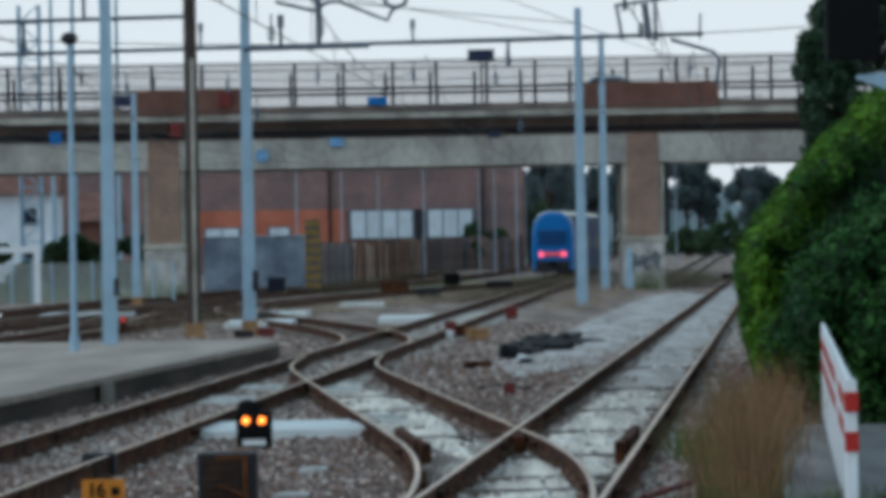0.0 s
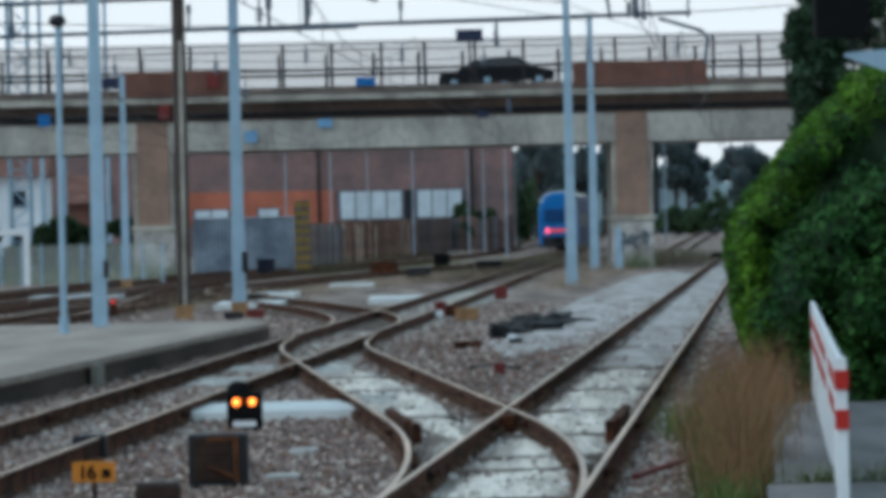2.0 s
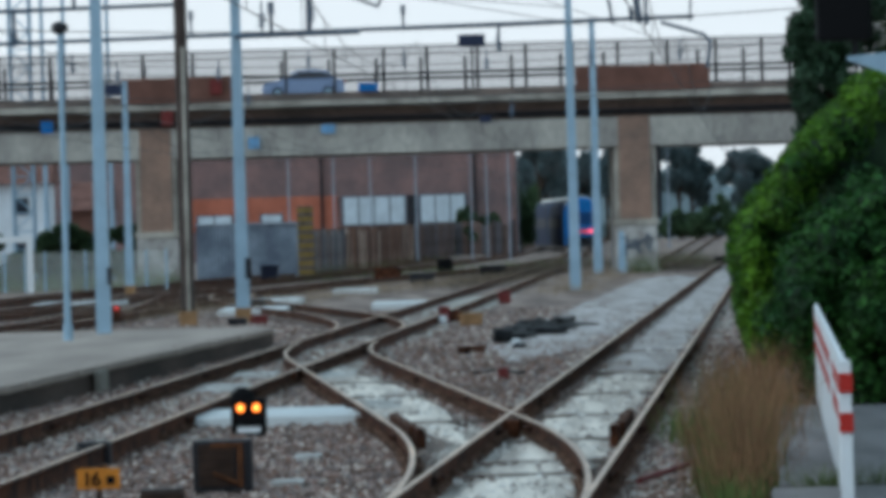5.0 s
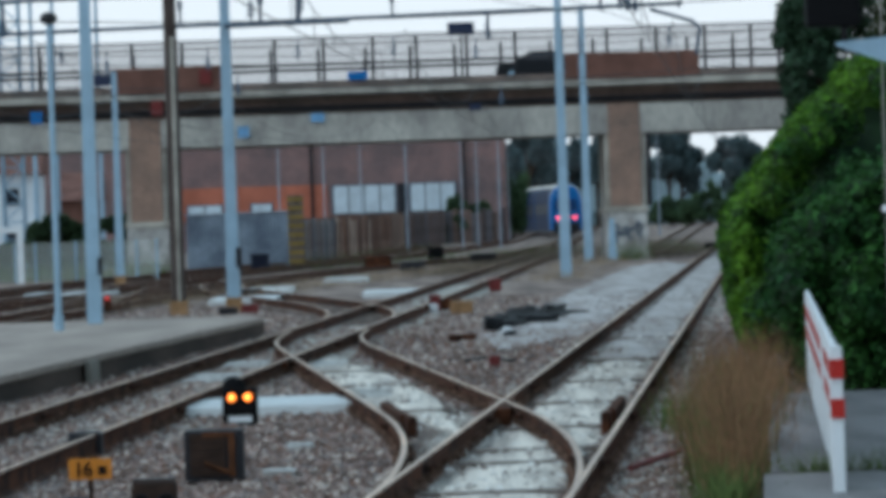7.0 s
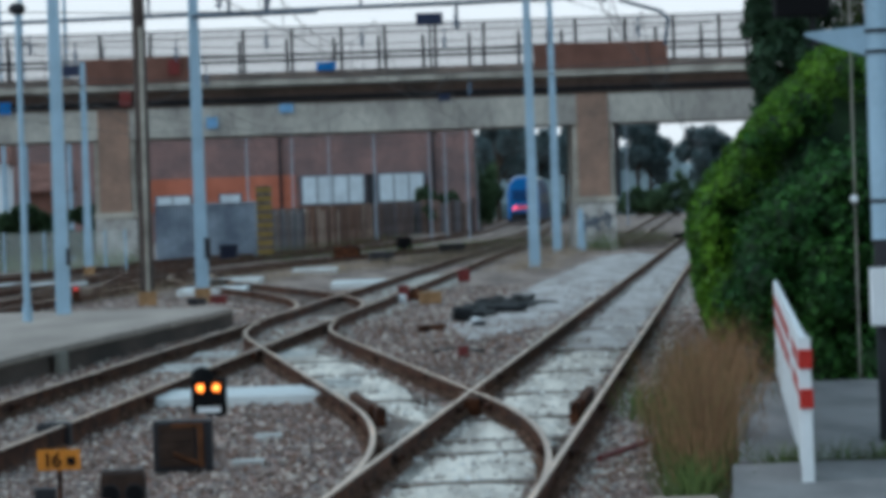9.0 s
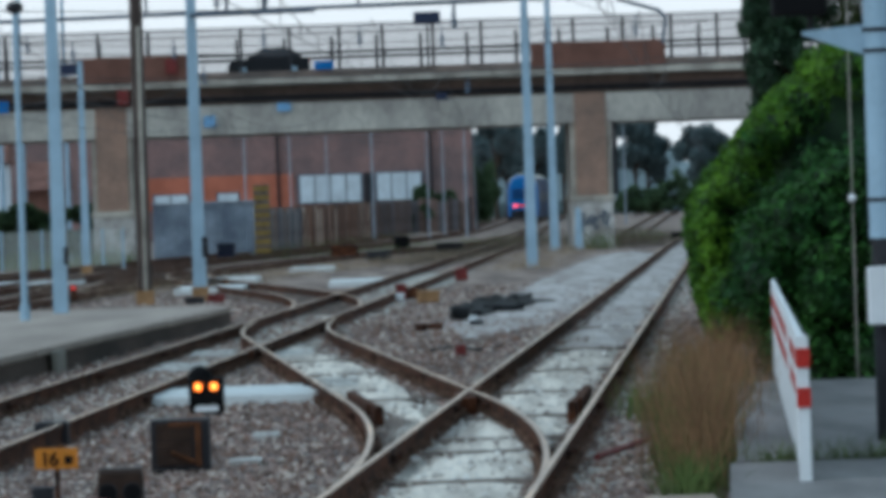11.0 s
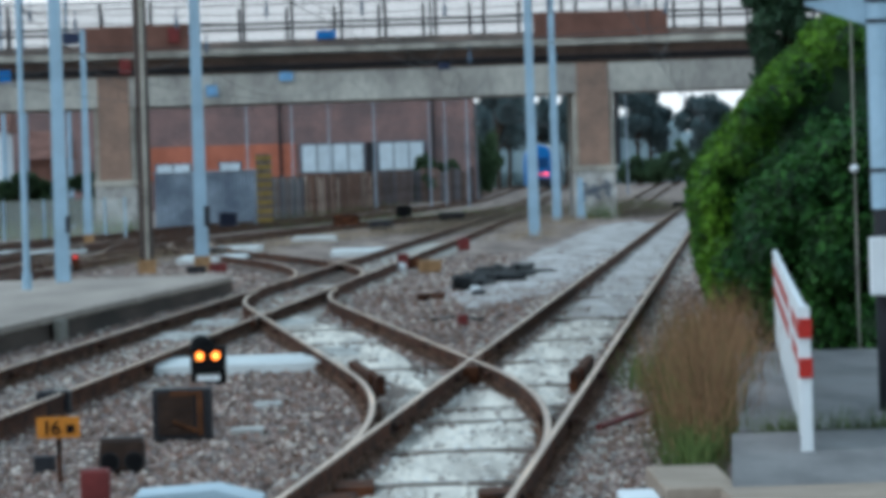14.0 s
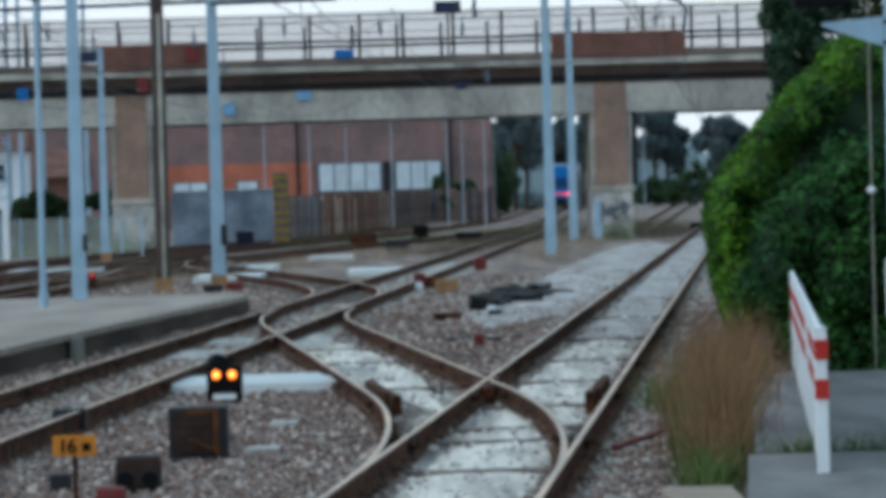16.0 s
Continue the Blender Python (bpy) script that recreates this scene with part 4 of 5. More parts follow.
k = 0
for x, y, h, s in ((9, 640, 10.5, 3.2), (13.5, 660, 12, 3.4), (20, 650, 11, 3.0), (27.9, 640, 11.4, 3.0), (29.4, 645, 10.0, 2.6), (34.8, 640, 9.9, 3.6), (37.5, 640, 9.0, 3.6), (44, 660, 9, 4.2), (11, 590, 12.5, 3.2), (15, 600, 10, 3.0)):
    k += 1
    tree(x, y, h, s, k, "distant pine with a broad crown, blue-green from painted haze", base=0.5, leaf=0.27)
for x, y, h, s in ((-24.5, 300, 3.3, 1.8), (-22.3, 304, 2.6, 1.8), (-20, 302, 3.4, 1.9), (-18, 301, 3.0, 1.6), (-16.3, 300, 3.4, 1.3)):
    k += 1
    tree(x, y, h, s, k, "dark rounded shrub behind the wire fence", SHRUB, 0.08)


def shrub(x, y, h, wide, seed, label):
    """A low dome of leaves that reaches the ground."""
    root = thing("shrub", label, "shrub", (x, y, rise(y) - 0.3), group="shrubs beyond the bridge")
    rng = random.Random(seed)
    lumps = []
    for i in range(34):
        a, k = rng.uniform(0, 6.28), rng.random() ** 0.5
        lumps.append((wide * k * math.cos(a), wide * k * math.sin(a), h * (0.2 + 0.75 * rng.random() * (1 - 0.7 * k * k)), rng.uniform(0.2, 0.36) * wide, 0.3 * wide, rng.uniform(0.1, 0.18) * h))
    leaves("crown", SHRUB, root, lumps, 7000, 0.16, seed=seed, shell=0.1)
    for i in range(4):
        part("stem", tubed((0.2 * i - 0.3, 0, 0), (0.5 * i - 0.7, rng.uniform(-0.3, 0.3), 0.6 * h), 0.06, 0.02, 6), BARK, root)


for x, y, h, wide in ((2.3, 456, 3.9, 1.5), (3.9, 457, 3.7, 1.6), (7.0, 478, 6.2, 1.4), (8.2, 520, 7, 1.8), (28, 560, 4.6, 2.4), (31.5, 565, 4.2, 2.6), (25, 570, 3.6, 2.2), (35, 570, 3.6, 2.4)):
    k += 1
    shrub(x, y, h, wide, k, "dark green shrub beside the line")



def far_hedge():
    """The low growth behind the tracks, and the wooded skyline far off."""
    rng = random.Random(12)
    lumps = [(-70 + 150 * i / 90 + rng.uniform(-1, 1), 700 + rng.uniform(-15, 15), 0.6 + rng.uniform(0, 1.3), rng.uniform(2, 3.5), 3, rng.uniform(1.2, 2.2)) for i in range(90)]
    tagged(leaves("far_hedge", HAZYPINE, None, lumps, 30000, 0.34, seed=9, shell=0.2), "distant hedges and undergrowth, coloured blue-green for haze", "hedge", kind="stuff")
    # the woods glow faintly in place of real haze
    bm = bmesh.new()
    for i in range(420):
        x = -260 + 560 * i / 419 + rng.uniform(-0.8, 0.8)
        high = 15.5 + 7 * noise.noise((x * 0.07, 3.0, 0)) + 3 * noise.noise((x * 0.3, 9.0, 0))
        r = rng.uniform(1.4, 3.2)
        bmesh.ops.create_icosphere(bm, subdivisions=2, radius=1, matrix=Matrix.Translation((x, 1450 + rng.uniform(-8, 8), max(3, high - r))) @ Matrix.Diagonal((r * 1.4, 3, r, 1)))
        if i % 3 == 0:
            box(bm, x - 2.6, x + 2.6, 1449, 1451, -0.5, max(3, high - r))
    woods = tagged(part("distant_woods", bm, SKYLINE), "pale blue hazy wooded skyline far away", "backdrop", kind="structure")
    return woods


far_hedge()


def blades(name, label, spots, m, count, height, seed):
    rng = np.random.default_rng(seed)
    spots = np.array(spots, float)
    p = spots[rng.integers(0, len(spots), count)]
    base = np.c_[p[:, 0] + rng.normal(0, 1, count) * p[:, 2], p[:, 1] + rng.normal(0, 1, count) * p[:, 3], np.full(count, -0.22)]
    h = height * rng.uniform(0.2, 1.0, count) ** 0.7 * 1.1
    a = rng.uniform(0, 6.28, count)
    spread = 0.17 if height > 0.6 else 0.3
    side = np.c_[np.cos(a), np.sin(a), np.zeros(count)] * (0.0035 if height > 0.6 else 0.006)
    lean = np.c_[rng.normal(0, spread, count), rng.normal(0, spread, count), np.ones(count)] * h[:, None]
    verts = np.stack([base - side, base + side, base + lean * 0.55 + side * 0.8, base + lean * [1.5, 1.5, 1.0], base + lean * 0.55 - side * 0.8], 1).reshape(-1, 3)
    i = 5 * np.arange(count)[:, None]
    faces = (i + [[0, 1, 2, 4]]).tolist() + (i + [[4, 2, 3]]).tolist()
    tagged(sheet(name, verts.tolist(), faces, m), label, "grass", kind="stuff")


blades("dry_grass", "tall dry brown grass beside the track", [(2.3, 44, 0.1, 0.7), (2.42, 46.5, 0.16, 1.0), (2.55, 48, 0.16, 1.0), (2.8, 52, 0.2, 1.5), (3.05, 56, 0.22, 1.5), (3.4, 61, 0.22, 2), (3.75, 66, 0.22, 2)], STRAW, 3400, 0.95, 1)
blades("olive_weeds", "olive green stalks in the dry grass", [(2.3, 45, 0.1, 0.8), (2.5, 48, 0.14, 1.2), (2.9, 55, 0.18, 2), (3.3, 61, 0.25, 2.5)], WEED, 900, 0.75, 11)
blades("green_weeds", "green weeds among the dry grass", [(2.4, 45, 0.12, 1), (2.6, 58, 0.15, 1.5), (2.3, 43.5, 0.1, 0.6), (2.95, 43, 0.1, 0.12), (3.55, 43, 0.2, 0.12), (3.9, 43, 0.15, 0.1), (2.1, 41, 0.1, 0.5)], WEED, 1700, 0.4, 2)
blades("fence_grass", "yellow-green grass along the plank fence", [(-8 + 1.1 * i, 326 + 13 * i, 0.7, 3) for i in range(9)], WEED, 1800, 0.8, 3)
blades("gate_grass", "yellow-green grass behind the wire fence", [(-24.5 + 0.9 * i, 272 + 2 * (i % 3), 0.6, 3) for i in range(13)], WEED, 5200, 0.95, 31)
blades("pale_grass", "dry tan grass tufts by the poles", [(5.3, 213, 0.6, 4), (7.6, 270, 0.8, 5), (8.6, 275, 0.7, 5), (4.4, 203, 0.9, 6), (5.5, 235, 1.2, 8), (7, 255, 1.2, 8), (6.5, 300, 2.0, 12), (9, 320, 2, 14)] + [(-9 + i, 165 + 9 * i, 1.2, 6) for i in range(12)], TANGRASS, 5200, 0.35, 4)
BRUSH = material("brown_brush", (0.13, 0.105, 0.08), 0.9, vary=0.3, scale=1, fine=6, island=0.5)
blades("dry_brush", "dark dry brush between the tracks beyond the bridge", [(10.5 + 0.9 * (i % 9), 300 + 16 * i, 1.5, 12) for i in range(18)] + [(8 + i, 340 + 25 * i, 1.5, 14) for i in range(9)], BRUSH, 12000, 0.6, 21)
blades("brown_scrub", "low reddish brown scrub between the far tracks", [(1.0 + 0.75 * i, 232 + 12 * i + 5 * (i % 3), 1.0, 9) for i in range(11)] + [(13 + 0.7 * i, 300 + 14 * i, 1.4, 10) for i in range(9)], BRUSH, 15000, 0.34, 41)
blades("pier_weeds", "green weeds at the foot of the bridge pier", [(9.9, 284.2, 0.5, 0.4), (10.6, 284, 0.5, 0.4), (-15, 284, 0.6, 0.4), (-13.6, 284, 0.5, 0.4)], WEED, 1400, 1.0, 22)
blades("lineside_weeds", "low green and grey weeds between the far tracks", [(-4 + 2.2 * (i % 7), 290 + 14 * i, 2.2, 10) for i in range(22)] + [(14 + i, 330 + 22 * i, 1.5, 12) for i in range(9)], WEED, 9000, 0.5, 6)


# ---- foreground things ----
def barrier():
    ax = lambda y: 0.48 + 0.0597 * y
    root = thing("striped_barrier", "white board fence with red stripes along the path", "barrier")
    n = 12
    for i in range(n):
        y0 = 39.8 + 2.05 * i
        y1 = y0 + 2.0
        for z0, z1, nm in ((0.865, 1.0, "top_board"), (0.735, 0.862, "upper_stripe"), (0.65, 0.732, "upper_board"), (0.52, 0.647, "lower_stripe"), (0.03, 0.517, "lower_board")):
            bm = bmesh.new()
            v = [bm.verts.new((ax(y) + dx, y, z * (1.02 + 0.0024 * (y - 39.8)))) for dx in (-0.02, 0.02) for y in (y0, y1) for z in (z0, z1)]
            for f in ((0, 1, 3, 2), (4, 6, 7, 5), (0, 4, 5, 1), (2, 3, 7, 6), (1, 5, 7, 3), (0, 2, 6, 4)):
                bm.faces.new([v[j] for j in f])
            bmesh.ops.recalc_face_normals(bm, faces=bm.faces)
            red = nm.endswith("stripe") and i not in (0, 3)
            part(nm, bm, RED if red else WHITE, root)
        part("post", boxed(ax(y0) + 0.022, ax(y0) + 0.05, y0 - 0.05, y0 + 0.04, -0.02, 1.0, 0.01), WHITE, root)
    y0 = 39.72
    part("end_post", boxed(ax(y0) - 0.035, ax(y0) + 0.05, y0 - 0.01, y0 + 0.07, -0.02, 1.03, 0.01), WHITE, root)
    for z in (0.87, 0.59):
        part("red_band", boxed(ax(y0) - 0.04, ax(y0) + 0.06, y0 - 0.03, y0 + 0.02, z - 0.07, z + 0.07, 0.01), RED, root, "red band on the end post")


barrier()


def signal_mast():
    root = thing("signal_mast", "pale blue signal post with dark foot and white box", "signal", (4.02, 46, 0))
    part("lower_mast", tubed((0, 0, 0), (0, 0, 1.65), 0.115, 0.115, 20), IRON, root, "dark lower post")
    part("upper_mast", tubed((0, 0, 1.65), (0, 0, 4.6), 0.125, 0.12, 20), POLE, root)
    for z in (1.95, 3.17, 3.34):
        part("clamp", tubed((0, 0, z), (0, 0, z + 0.03), 0.135, 0.135, 20), IRON, root)
    part("white_box", boxed(-0.17, 0.25, -0.28, -0.12, 0.95, 1.42, 0.02), WHITE, root, "white equipment box")
    bm = prism(bmesh.new(), [(-0.12, 3.15), (-0.12, 3.4), (-0.62, 3.36), (-0.62, 3.33)], -0.03, 0.03)
    part("bracket", bm, POLE, root)
    part("signal_head", boxed(-0.86, -0.42, -0.12, 0.2, 3.49, 4.5, 0.03), BLACK, root, "black signal head seen from behind")
    part("head_stem", tubed((-0.55, 0.02, 3.34), (-0.55, 0.02, 3.52), 0.025), IRON, root)


signal_mast()


def thin_post():
    root = thing("thin_post", "thin dull steel post with a small white lamp", "post", (5.1, 62.4, -0.22))
    part("mast", tubed((0, 0, -0.1), (0.02, 0, 5.2), 0.009, 0.008), CONCRETE, root)
    bm = bmesh.new()
    bmesh.ops.create_uvsphere(bm, u_segments=12, v_segments=8, radius=0.045, matrix=Matrix.Translation((0, -0.03, 2.2)))
    part("lamp", bm, WHITE, root)


thin_post()


def dwarf_signal(x, y, label, lit=True):
    root = thing("dwarf_signal", label, "signal", (x, y, -0.2), group="dwarf signals")
    part("housing", boxed(-0.2, 0.2, -0.1, 0.16, 0.13, 0.4, 0.03), BLACK, root, "black lamp housing")
    bm = bmesh.new()
    bmesh.ops.create_uvsphere(bm, u_segments=16, v_segments=10, radius=0.14, matrix=Matrix.Translation((-0.07, 0.03, 0.4)) @ Matrix.Diagonal((1, 0.8, 1.0, 1)))
    part("hood", bm, BLACK, root)
    for sx in (-0.09, 0.09):
        part("lens", tubed((sx, -0.125, 0.3), (sx, -0.1, 0.3), 0.047, sides=18), AMBER if lit else REDLAMP, root, "glowing amber lens")
        if lit:
            part("bulb", tubed((sx, -0.135, 0.3), (sx, -0.126, 0.3), 0.028, sides=14), HOT, root)
    part("base", boxed(-0.185, 0.185, -0.09, 0.14, -0.03, 0.128, 0.01), BLACK, root)
    part("plate", boxed(-0.13, 0.13, -0.12, -0.1, 0.02, 0.085), WHITE, root, "pale lower plate")
    for sx in (-0.17, 0.17):
        part("foot", boxed(sx - 0.03, sx + 0.03, -0.09, 0.12, -0.05, 0.13), BLACK, root)


dwarf_signal(-2.17, 63.7, "low black signal with two amber lamps")


def box_marker():
    root = thing("equipment_box", "dark brown weathered box with a rusty frame in the ballast", "box", (-1.92, 49.2, -0.2))
    part("body", boxed(-0.26, 0.26, 0, 0.4, 0.0, 0.45, 0.015), IRON, root)
    for i in range(5):
        part("board", boxed(-0.21, 0.1, -0.022, -0.003, 0.05 + 0.075 * i, 0.12 + 0.075 * i, 0.006), WOODBOX, root, "dark rotten board")
    part("jamb", boxed(0.13, 0.185, -0.03, -0.003, 0.04, 0.43, 0.008), RUSTED, root, "rust-orange upright")
    part("lintel", boxed(-0.1, 0.128, -0.03, -0.003, 0.39, 0.43, 0.006), RUSTED, root, "rust-orange top strip")
    part("brace", tubed((-0.08, -0.038, 0.17), (0.125, -0.038, 0.08), 0.018), RUSTED, root, "rusty sloping brace")


box_marker()


def number_plate():
    root = thing("marker_plate", "orange plate with black number on a short post", "marker plate", (-2.62, 42.9, -0.31))
    part("post", tubed((0, 0.02, -0.1), (0, 0.02, 0.55), 0.02), RUST, root)
    part("plate", boxed(-0.165, 0.165, -0.01, 0.004, 0.44, 0.6, 0.005), ORANGE, root)
    for letter, x in (("1", -0.125), ("6", -0.055)):
        cu = bpy.data.curves.new("digit", "FONT")
        cu.body, cu.size, cu.extrude, cu.offset = letter, 0.15, 0.003, 0.003
        tmp = bpy.data.objects.new("digit", cu)
        scene.collection.objects.link(tmp)
        me = bpy.data.meshes.new_from_object(tmp.evaluated_get(bpy.context.evaluated_depsgraph_get()))
        bpy.data.objects.remove(tmp)
        me.materials.append(BLACK)
        ob = new("digit", me)
        ob.parent = root
        ob.matrix_basis = pose(x, -0.014, 0.468, 90, 0, 0)
    part("bar", boxed(0.06, 0.125, -0.014, -0.011, 0.475, 0.54), BLACK, root)


number_plate()


def lump_box(name, label, x, y, w, h, m, d=0.2):
    single(name, boxed(x - w / 2, x + w / 2, y, y + d, -0.24, -0.2 + h, min(w, h) * 0.16), m, label, "box")




def point_lamp():
    root = thing("point_lamp", "dark brown weathered lamp box with two round openings", "lamp box", (-2.2, 44.0, -0.22))
    part("case", boxed(-0.18, 0.18, 0.0, 0.34, 0.0, 0.26, 0.05), WOODBOX, root)
    part("lid", boxed(-0.17, 0.17, 0.02, 0.32, 0.25, 0.29, 0.02), DARKPOLE, root)
    for x in (-0.095, 0.095):
        part("opening", tubed((x, -0.012, 0.1), (x, 0.02, 0.1), 0.068, sides=16), BLACK, root)
        part("rim", tubed((x, -0.006, 0.1), (x, 0.03, 0.1), 0.08, sides=16), IRON, root)


point_lamp()
lump_box("lamp_box", "dark grey box beside the rail", -3.48, 56.2, 0.34, 0.22, IRON, 0.4)
lump_box("small_dark_box", "small dark iron box beside the plate", -2.84, 44.5, 0.17, 0.12, IRON)
lump_box("red_cover", "small red metal cover", -2.18, 39.7, 0.21, 0.24, DULLRED)
lump_box("red_square", "small red marker block between the tracks", 0.96, 84.6, 0.17, 0.17, DULLRED, 0.12)


def white_board():
    bm = prism(bmesh.new(), [(-1.9, -0.3), (-0.95, -0.3), (-0.98, -0.16), (-1.3, -0.07), (-1.85, -0.1)], 38.5, 39.6)
    single("white_cover", bm, COVER, "white painted sloping cover in the ballast", "cover")


white_board()
single("cable_duct", boxed(-3.1, -0.95, 66.7, 70.2, -0.3, -0.1, 0.03), DUCT, "long pale concrete cable duct crossing the ballast", "cable duct")
single("white_kerb_stone", boxed(1.38, 1.62, 35.6, 36.6, -0.3, -0.05, 0.02), WHITE, "white painted kerb stone beside the track", "kerb stone")
single("red_bar", tubed((1.68, 48.2, -0.16), (2.3, 50.6, -0.1), 0.03), DULLRED, "red steel bar lying beside the rail", "bar")


def hose():
    root = thing("hose_heap", "flat ragged heap of black hose and sheeting in the ballast", "hose")
    rng = random.Random(4)
    for j in range(9):
        cu = bpy.data.curves.new("hose", "CURVE")
        cu.dimensions, cu.bevel_depth, cu.bevel_resolution = "3D", rng.uniform(0.03, 0.07), 2
        sp = cu.splines.new("NURBS")
        sp.points.add(9)
        a, b = rng.uniform(0, 0.25), rng.uniform(0.7, 1.0)
        for i in range(10):
            k = a + (b - a) * i / 9
            sp.points[i].co = (0.95 + 2.7 * k + rng.uniform(-0.12, 0.12), 113 + 21 * k + rng.uniform(-3, 3) + j * 0.7, -0.2 + 0.2 * math.sin(3.1 * k) * rng.random() + rng.uniform(0, 0.05), 1)
        cu.materials.append(HOSE)
        ob = new("hose", cu)
        ob.parent = root
    for x, y, w, d, h, turn in ((1.28, 112.2, 0.36, 1.2, 0.3, 4), (1.6, 116, 0.6, 2.5, 0.16, -8), (2.1, 121, 0.7, 3.5, 0.2, 10), (2.7, 126, 0.7, 3.5, 0.15, -5), (3.2, 131, 0.6, 3, 0.1, 8)):
        bm = boxed(-w / 2, w / 2, -d / 2, d / 2, 0, h, h * 0.3)
        bmesh.ops.subdivide_edges(bm, edges=bm.edges[:], cuts=2, use_grid_fill=True)
        for v in bm.verts:
            v.co += 0.3 * h * noise.noise_vector((v.co.x * 5 + x, v.co.y * 1.5, v.co.z * 5)) + Vector((0, 0, 0.1 * h))
        part("sheeting", bm, HOSE, root, "crumpled black sheeting").matrix_basis = pose(x, y, -0.26, 0, 0, turn)
    cable = bpy.data.curves.new("cable", "CURVE")
    cable.dimensions, cable.bevel_depth, cable.bevel_resolution = "3D", 0.028, 2
    sp = cable.splines.new("NURBS")
    sp.points.add(9)
    for i in range(10):
        sp.points[i].co = (-0.1 + 0.22 * i, 90 + 1.6 * math.sin(1.7 * i) - 0.12 * i, -0.205, 1)
    cable.materials.append(HOSE)
    tagged(new("cable", cable), "black cable lying across the ballast", "cable")
    single("dark_bag", boxed(1.4, 1.66, 106.4, 107.2, -0.3, -0.1, 0.06), IRON, "small dark bag beside the hose", "bag")
    single("white_rag", boxed(1.4, 1.56, 107.5, 108.2, -0.3, -0.05, 0.05), WHITE, "crumpled white rag beside the hose", "rag")


hose()


def point_machine(x, y, m, label, w=0.55, h=0.4):
    root = thing("point_machine", label, "point machine", (x, y, -0.22), 0, "point machines")
    part("case", boxed(-w / 2, w / 2, -0.3, 0.3, 0, h, 0.24 * min(w, h)), m, root)
    part("lid", boxed(-w / 2 - 0.03, w / 2 + 0.03, -0.33, 0.33, h * 0.8, h * 0.92, 0.02), m, root)


for x, y, m, c, w, h in ((-2.37, 272, RUST, "rusty", 1.3, 0.7), (-0.66, 254, IRON, "dark", 1.1, 0.5), (0.5, 318, BLACK, "black", 0.9, 0.85), (3.0, 300, IRON, "dark green", 1.4, 0.5), (-4.7, 148, DULLRED, "faded red", 0.45, 0.22), (-5.2, 146, IRON, "dark", 0.5, 0.2), (0.15, 141, DULLRED, "red", 0.28, 0.42), (0.4, 142, RUST, "rusty", 0.35, 0.3), (0.8, 136, FOOTING, "ochre", 0.55, 0.3), (2.1, 176, DULLRED, "dull red", 0.4, 0.4), (-8.9, 300, NIGHTBLUE, "dark blue", 1.0, 0.9), (16.6, 330, BLACK, "black", 0.6, 0.5), (-5.8, 185, IRON, "dark", 0.7, 0.25), (0.6, 104, RUST, "rusty", 0.5, 0.14)):
    point_machine(x, y, m, f"{c} point machine case beside the rails", w, h)
single("white_stone", boxed(0.02, 0.22, 139.5, 139.8, -0.3, -0.02, 0.05), WHITE, "white painted stone beside the red case", "stone")


def lamp_low(x, y, m, label):
    root = thing("low_signal", label, "signal", (x, y, -0.2))
    part("housing", boxed(-0.1, 0.1, 0, 0.2, 0, 0.5, 0.04), RUST, root)
    part("lens", tubed((0, -0.03, 0.4), (0, -0.005, 0.4), 0.06, sides=16), m, root)


lamp_low(-8.9, 156, REDLAMP, "low signal with a dim red lamp")
lamp_low(-13.83, 174, COLD, "low signal with a bright cold white lamp")
for x, y0, y1, w in ((-3.25, 82, 86, 0.75), (-3.0, 90, 93.5, 0.7), (-0.95, 71.5, 75.5, 0.9), (-1.75, 88, 92, 0.8), (-1.35, 56.2, 57.2, 0.28), (-1.4, 50.5, 51.2, 0.3)):
    single("pale_slab", boxed(x - w / 2, x + w / 2, y0, y1, -0.3, -0.185, 0.02), PLINTH, "weathered pale concrete slab in the ballast", "slab", "slabs in the ballast")
for x, y, w in ((-5.6, 190, 1.9), (-5.5, 166, 2.0), (-1.15, 171, 1.7), (-3.2, 218, 1.7), (-12.7, 197, 3.0)):
    single("pale_slab", boxed(x - w / 2, x + w / 2, y, y + 7, -0.3, -0.06, 0.03), DUCT, "pale concrete crossing slab between the rails", "slab", "slabs between the rails")


# ---- vehicles ----
def car(label, paint):
    root = thing("car", label, "car", group="cars on the bridge")
    body = part("body", prism(bmesh.new(), [(-2.1, 0.3), (-2.12, 0.75), (-1.95, 0.95), (-1.2, 0.98), (1.1, 0.98), (1.95, 0.82), (2.12, 0.6), (2.1, 0.28)], -0.85, 0.85), paint, root)
    part("cabin", prism(bmesh.new(), [(-1.75, 0.981), (-1.2, 1.42), (-0.7, 1.5), (0.3, 1.48), (1.15, 0.981)], -0.72, 0.72), paint, root)
    for s in (-1, 1):
        part("side_window", prism(bmesh.new(), [(-1.45, 1.02), (-1.1, 1.36), (0.25, 1.38), (0.85, 1.02)], s * 0.723 - 0.002, s * 0.723 + 0.004), GLASS, root)
        for x in (-1.3, 1.32):
            w = part("wheel", tubed((x, s * 0.72, 0.31), (x, s * 0.88, 0.31), 0.31, sides=18), TYRE, root)
            part("rim", tubed((x, s * 0.875, 0.31), (x, s * 0.89, 0.31), 0.19, sides=14), POLE, w)
        part("headlight", boxed(2.0, 2.1, s * 0.65 - 0.14, s * 0.65 + 0.14, 0.58, 0.72), WHITE, root)
        part("tail_light", boxed(-2.13, -2.05, s * 0.68 - 0.12, s * 0.68 + 0.12, 0.66, 0.84), RED, root)
    return root


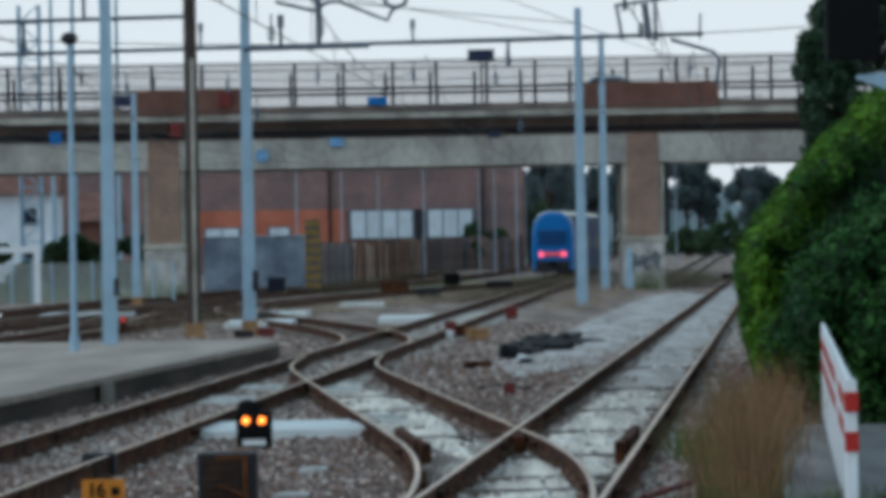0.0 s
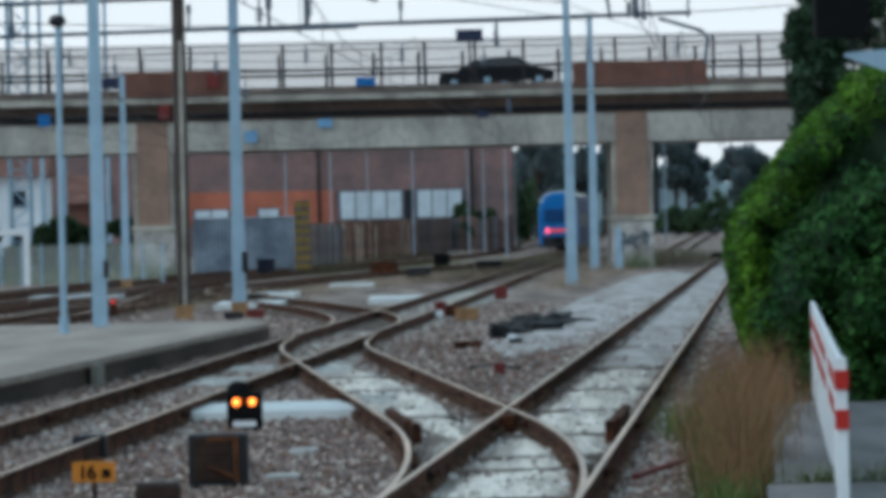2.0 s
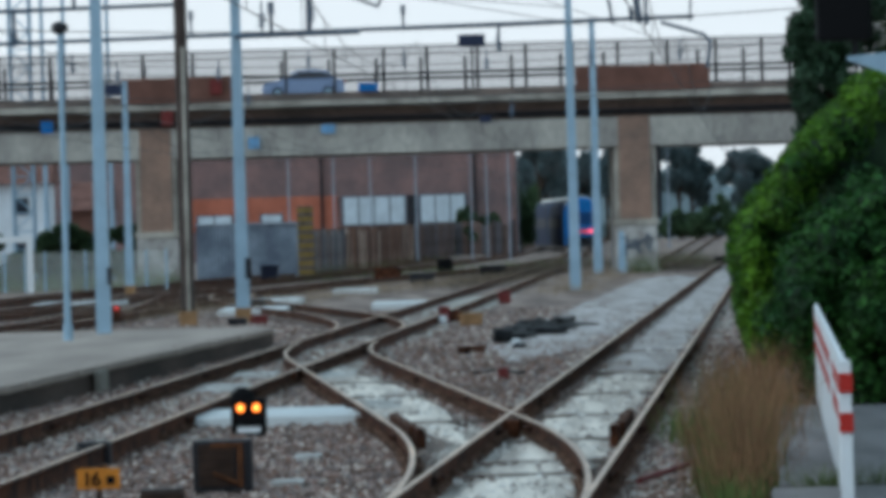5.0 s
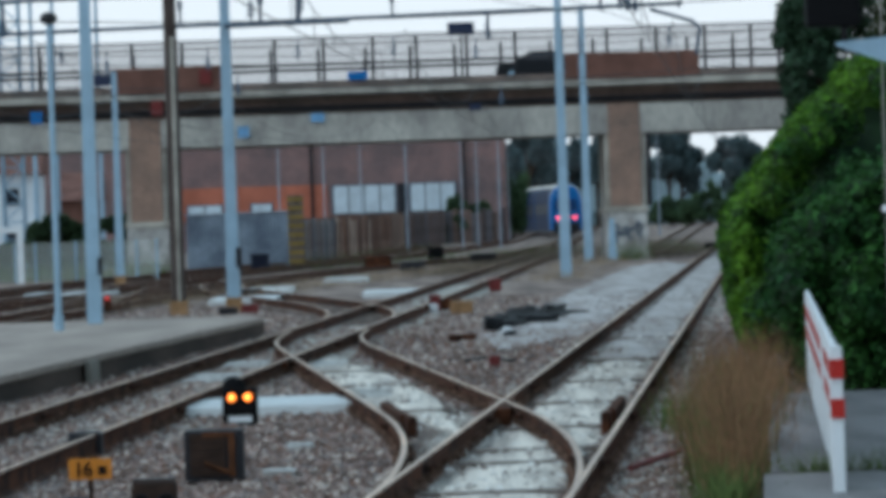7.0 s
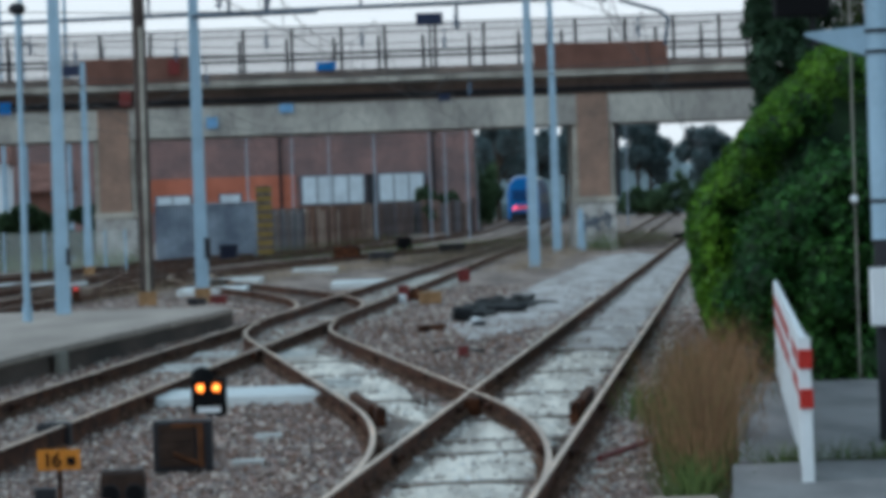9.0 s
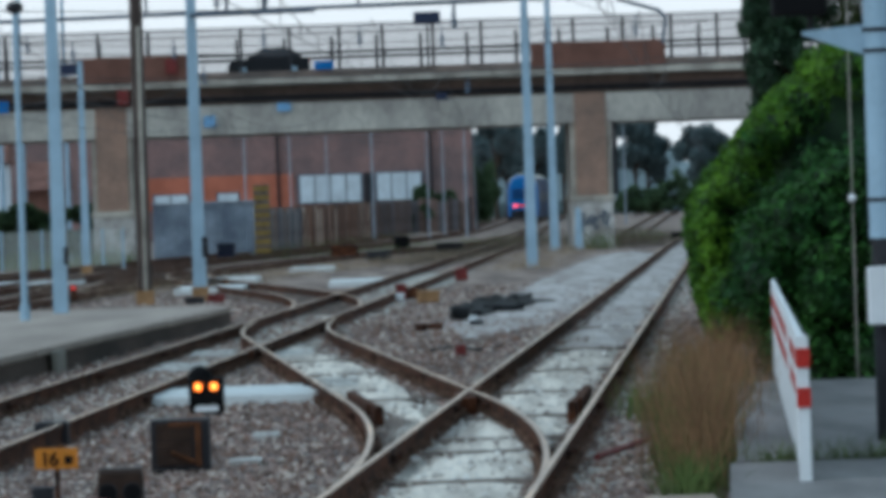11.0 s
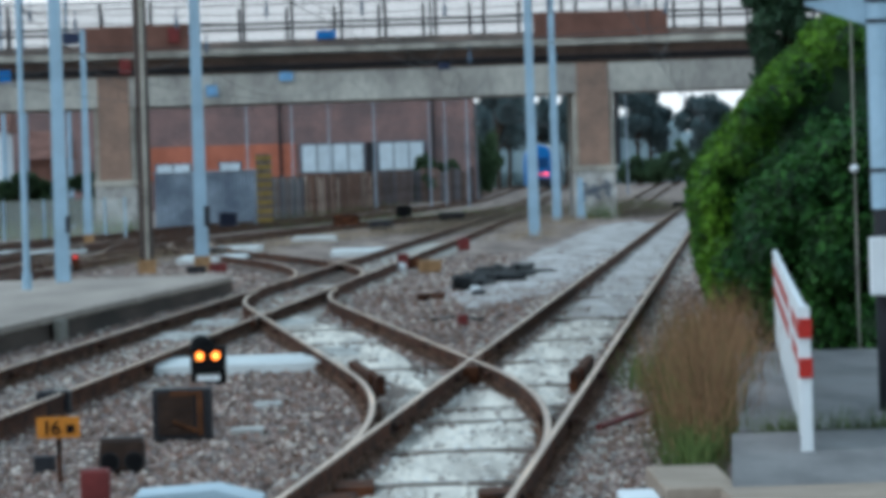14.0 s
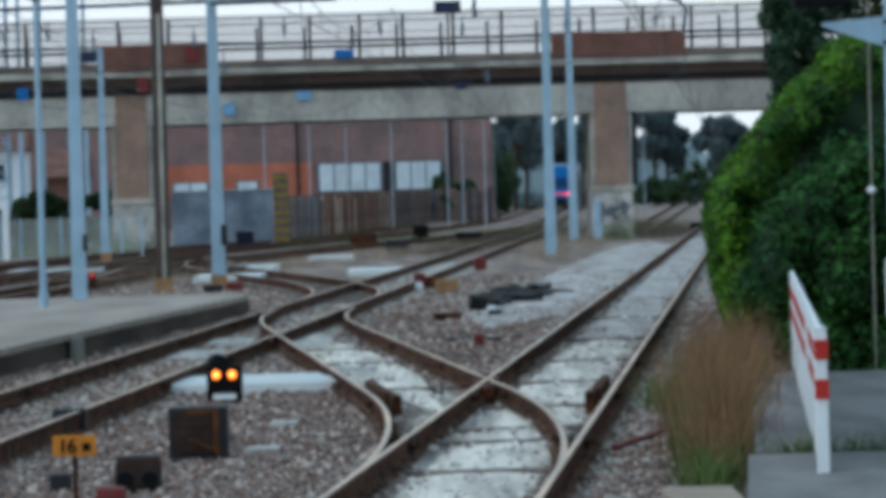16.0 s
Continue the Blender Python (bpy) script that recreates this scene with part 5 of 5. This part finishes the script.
PAINTS = {"dark": material("dark_car_paint", (0.01, 0.011, 0.014), 0.45, 0.0, 0.05, bump=0.0), "silver": material("silver_car_paint", (0.5, 0.55, 0.62), 0.3, 0.4, 0.05, bump=0.0), "blue": material("blue_car_paint", (0.25, 0.33, 0.5), 0.3, 0.3, 0.05, bump=0.0)}
CARS = [  # label, paint, place across the bridge at a time, speed to the right
    (car("dark hatchback driving over the bridge", PAINTS["dark"]), -20.2, 0.4, 15.3),
    (car("black hatchback crossing the bridge", PAINTS["dark"]), 10.1, 1.5, -14.97),
    (car("silver car crossing the bridge", PAINTS["silver"]), 8.9, 0.0, 14.6),
    (car("pale blue car crossing the bridge", PAINTS["blue"]), 6.1, 4.2, -15.9),
    (car("dark car driving over the bridge", PAINTS["dark"]), 16.3, 6.3, -14.7),
    (car("black car driving over the bridge", PAINTS["dark"]), -3.4, 10.8, -13.5),
]


def train_car(parent, y0, y1, end=True):
    """A blue coach from y0 to y1, its sides painted darker for shade; its end is rounded."""
    side = [(x, 0.35 + (z - 0.35) * 1.085) for x, z in [(-1.42, 0.35), (-1.47, 1.2), (-1.45, 2.6), (-1.3, 3.3), (-1.0, 3.75), (-0.5, 3.98), (0.5, 3.98), (1.0, 3.75), (1.3, 3.3), (1.45, 2.6), (1.47, 1.2), (1.42, 0.35)]]
    bm = bmesh.new()
    rings = []
    steps = [(0.0, 0.8, 0.15), (0.12, 0.9, 0.08), (0.4, 0.97, 0.03), (0.9, 1.0, 0.0)] if end else [(0, 1, 0)]
    for d, k, low in steps + [(y1 - y0, 1, 0)]:
        rings.append([bm.verts.new((x * k, y0 + d + 0.10 * max(0, z - 2.2) * (1 if end and d < 0.5 else 0), 0.35 + (z - 0.35) * (1 - low * 0.5))) for x, z in side])
    bm.faces.new(rings[0]), bm.faces.new(rings[-1][::-1])
    for a, b in zip(rings, rings[1:]):
        for i in range(len(side)):
            j = (i + 1) % len(side)
            f = bm.faces.new((a[j], a[i], b[i], b[j]))
            f.material_index = 1 if (3 if end else 2) <= i <= (7 if end else 8) and (not end or (a is not rings[0] and a is not rings[1])) else 0
    bmesh.ops.recalc_face_normals(bm, faces=bm.faces)
    # upright sides take the darker blue that stands for their shade
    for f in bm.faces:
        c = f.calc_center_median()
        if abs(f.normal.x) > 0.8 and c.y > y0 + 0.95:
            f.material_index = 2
    coach = part("coach", bm, [BLUE, ROOFGREY, SHADEDBLUE], parent, "blue coach body with pale roof")
    for s in (-1, 1):
        part("window_band", boxed(s * 1.47 - 0.02, s * 1.47 + 0.02, y0 + 1.6, y1 - 0.6, 1.75, 2.6), COACHGLASS, coach)
        part("skirt", boxed(s * 1.35 - 0.05, s * 1.35 + 0.05, y0 + 1.0, y1 - 0.4, 0.15, 0.4), IRON, coach)
    for y in (y0 + 3, y1 - 3):
        bogie = part("bogie", boxed(-1.05, 1.05, y - 1.3, y + 1.3, 0.18, 0.6, 0.05), IRON, coach)
        for s in (-0.75, 0.75):
            for d in (-0.9, 0.9):
                part("wheel", tubed((s - 0.06, y + d, 0.43), (s + 0.06, y + d, 0.43), 0.43, sides=18), IRON, bogie)
    return coach


def train():
    root = thing("passenger_train", "blue passenger train with two red tail lamps lit", "train")
    rear = train_car(root, 0, 20)
    train_car(root, 20.6, 40, False)
    part("windscreen", boxed(-0.95, 0.95, -0.05, 0.18, 2.0, 3.0, 0.1), SCREEN, rear, "dark blue windscreen")
    for s in (-1, 1):
        part("tail_lamp", tubed((s * 0.75, -0.1, 1.4), (s * 0.75, 0.05, 1.4), 0.17, sides=16), TAIL, rear, "glowing red tail lamp")
    part("lamp_bar", boxed(-0.6, 0.6, -0.06, 0.05, 1.32, 1.5, 0.02), REDLAMP, rear, "red lamp strip")
    part("coupler", boxed(-0.25, 0.25, -0.35, 0.1, 0.6, 0.9, 0.03), BLACK, rear)
    part("apron", boxed(-1.15, 1.15, -0.03, 0.3, 0.18, 0.98, 0.05), IRON, rear, "dark lower apron")
    return root


TRAIN = train()


def motions():
    for ob, x, t, v in CARS:
        y = 287.2 if v > 0 else 291.5
        walk(ob, [(s, pose(x + v * (s - t), y, 9.2, 0, 0, 0 if v > 0 else 180)) for s in (0.0, 16.0)])
    rows = []
    for t, across, slope in ((0, 194, 0.085), (1, 207, 0.075), (2, 222, 0.06), (3, 238, 0.045), (4, 252, -0.015), (6.5, 254, -0.05), (7.5, 242, -0.025), (8.5, 230, 0.04), (11, 232, 0.06), (12, 242, 0.06), (13, 250, 0.055), (14, 256, 0.05), (15, 261, 0.05), (16, 264, 0.045)):
        y = 378 + 19.5 * t - 0.55 * t * t
        rows.append((t, pose(across * y / 9961.6, y, rise(y), 0, 0, -math.degrees(math.atan(slope)))))
    walk(TRAIN, rows)


motions()
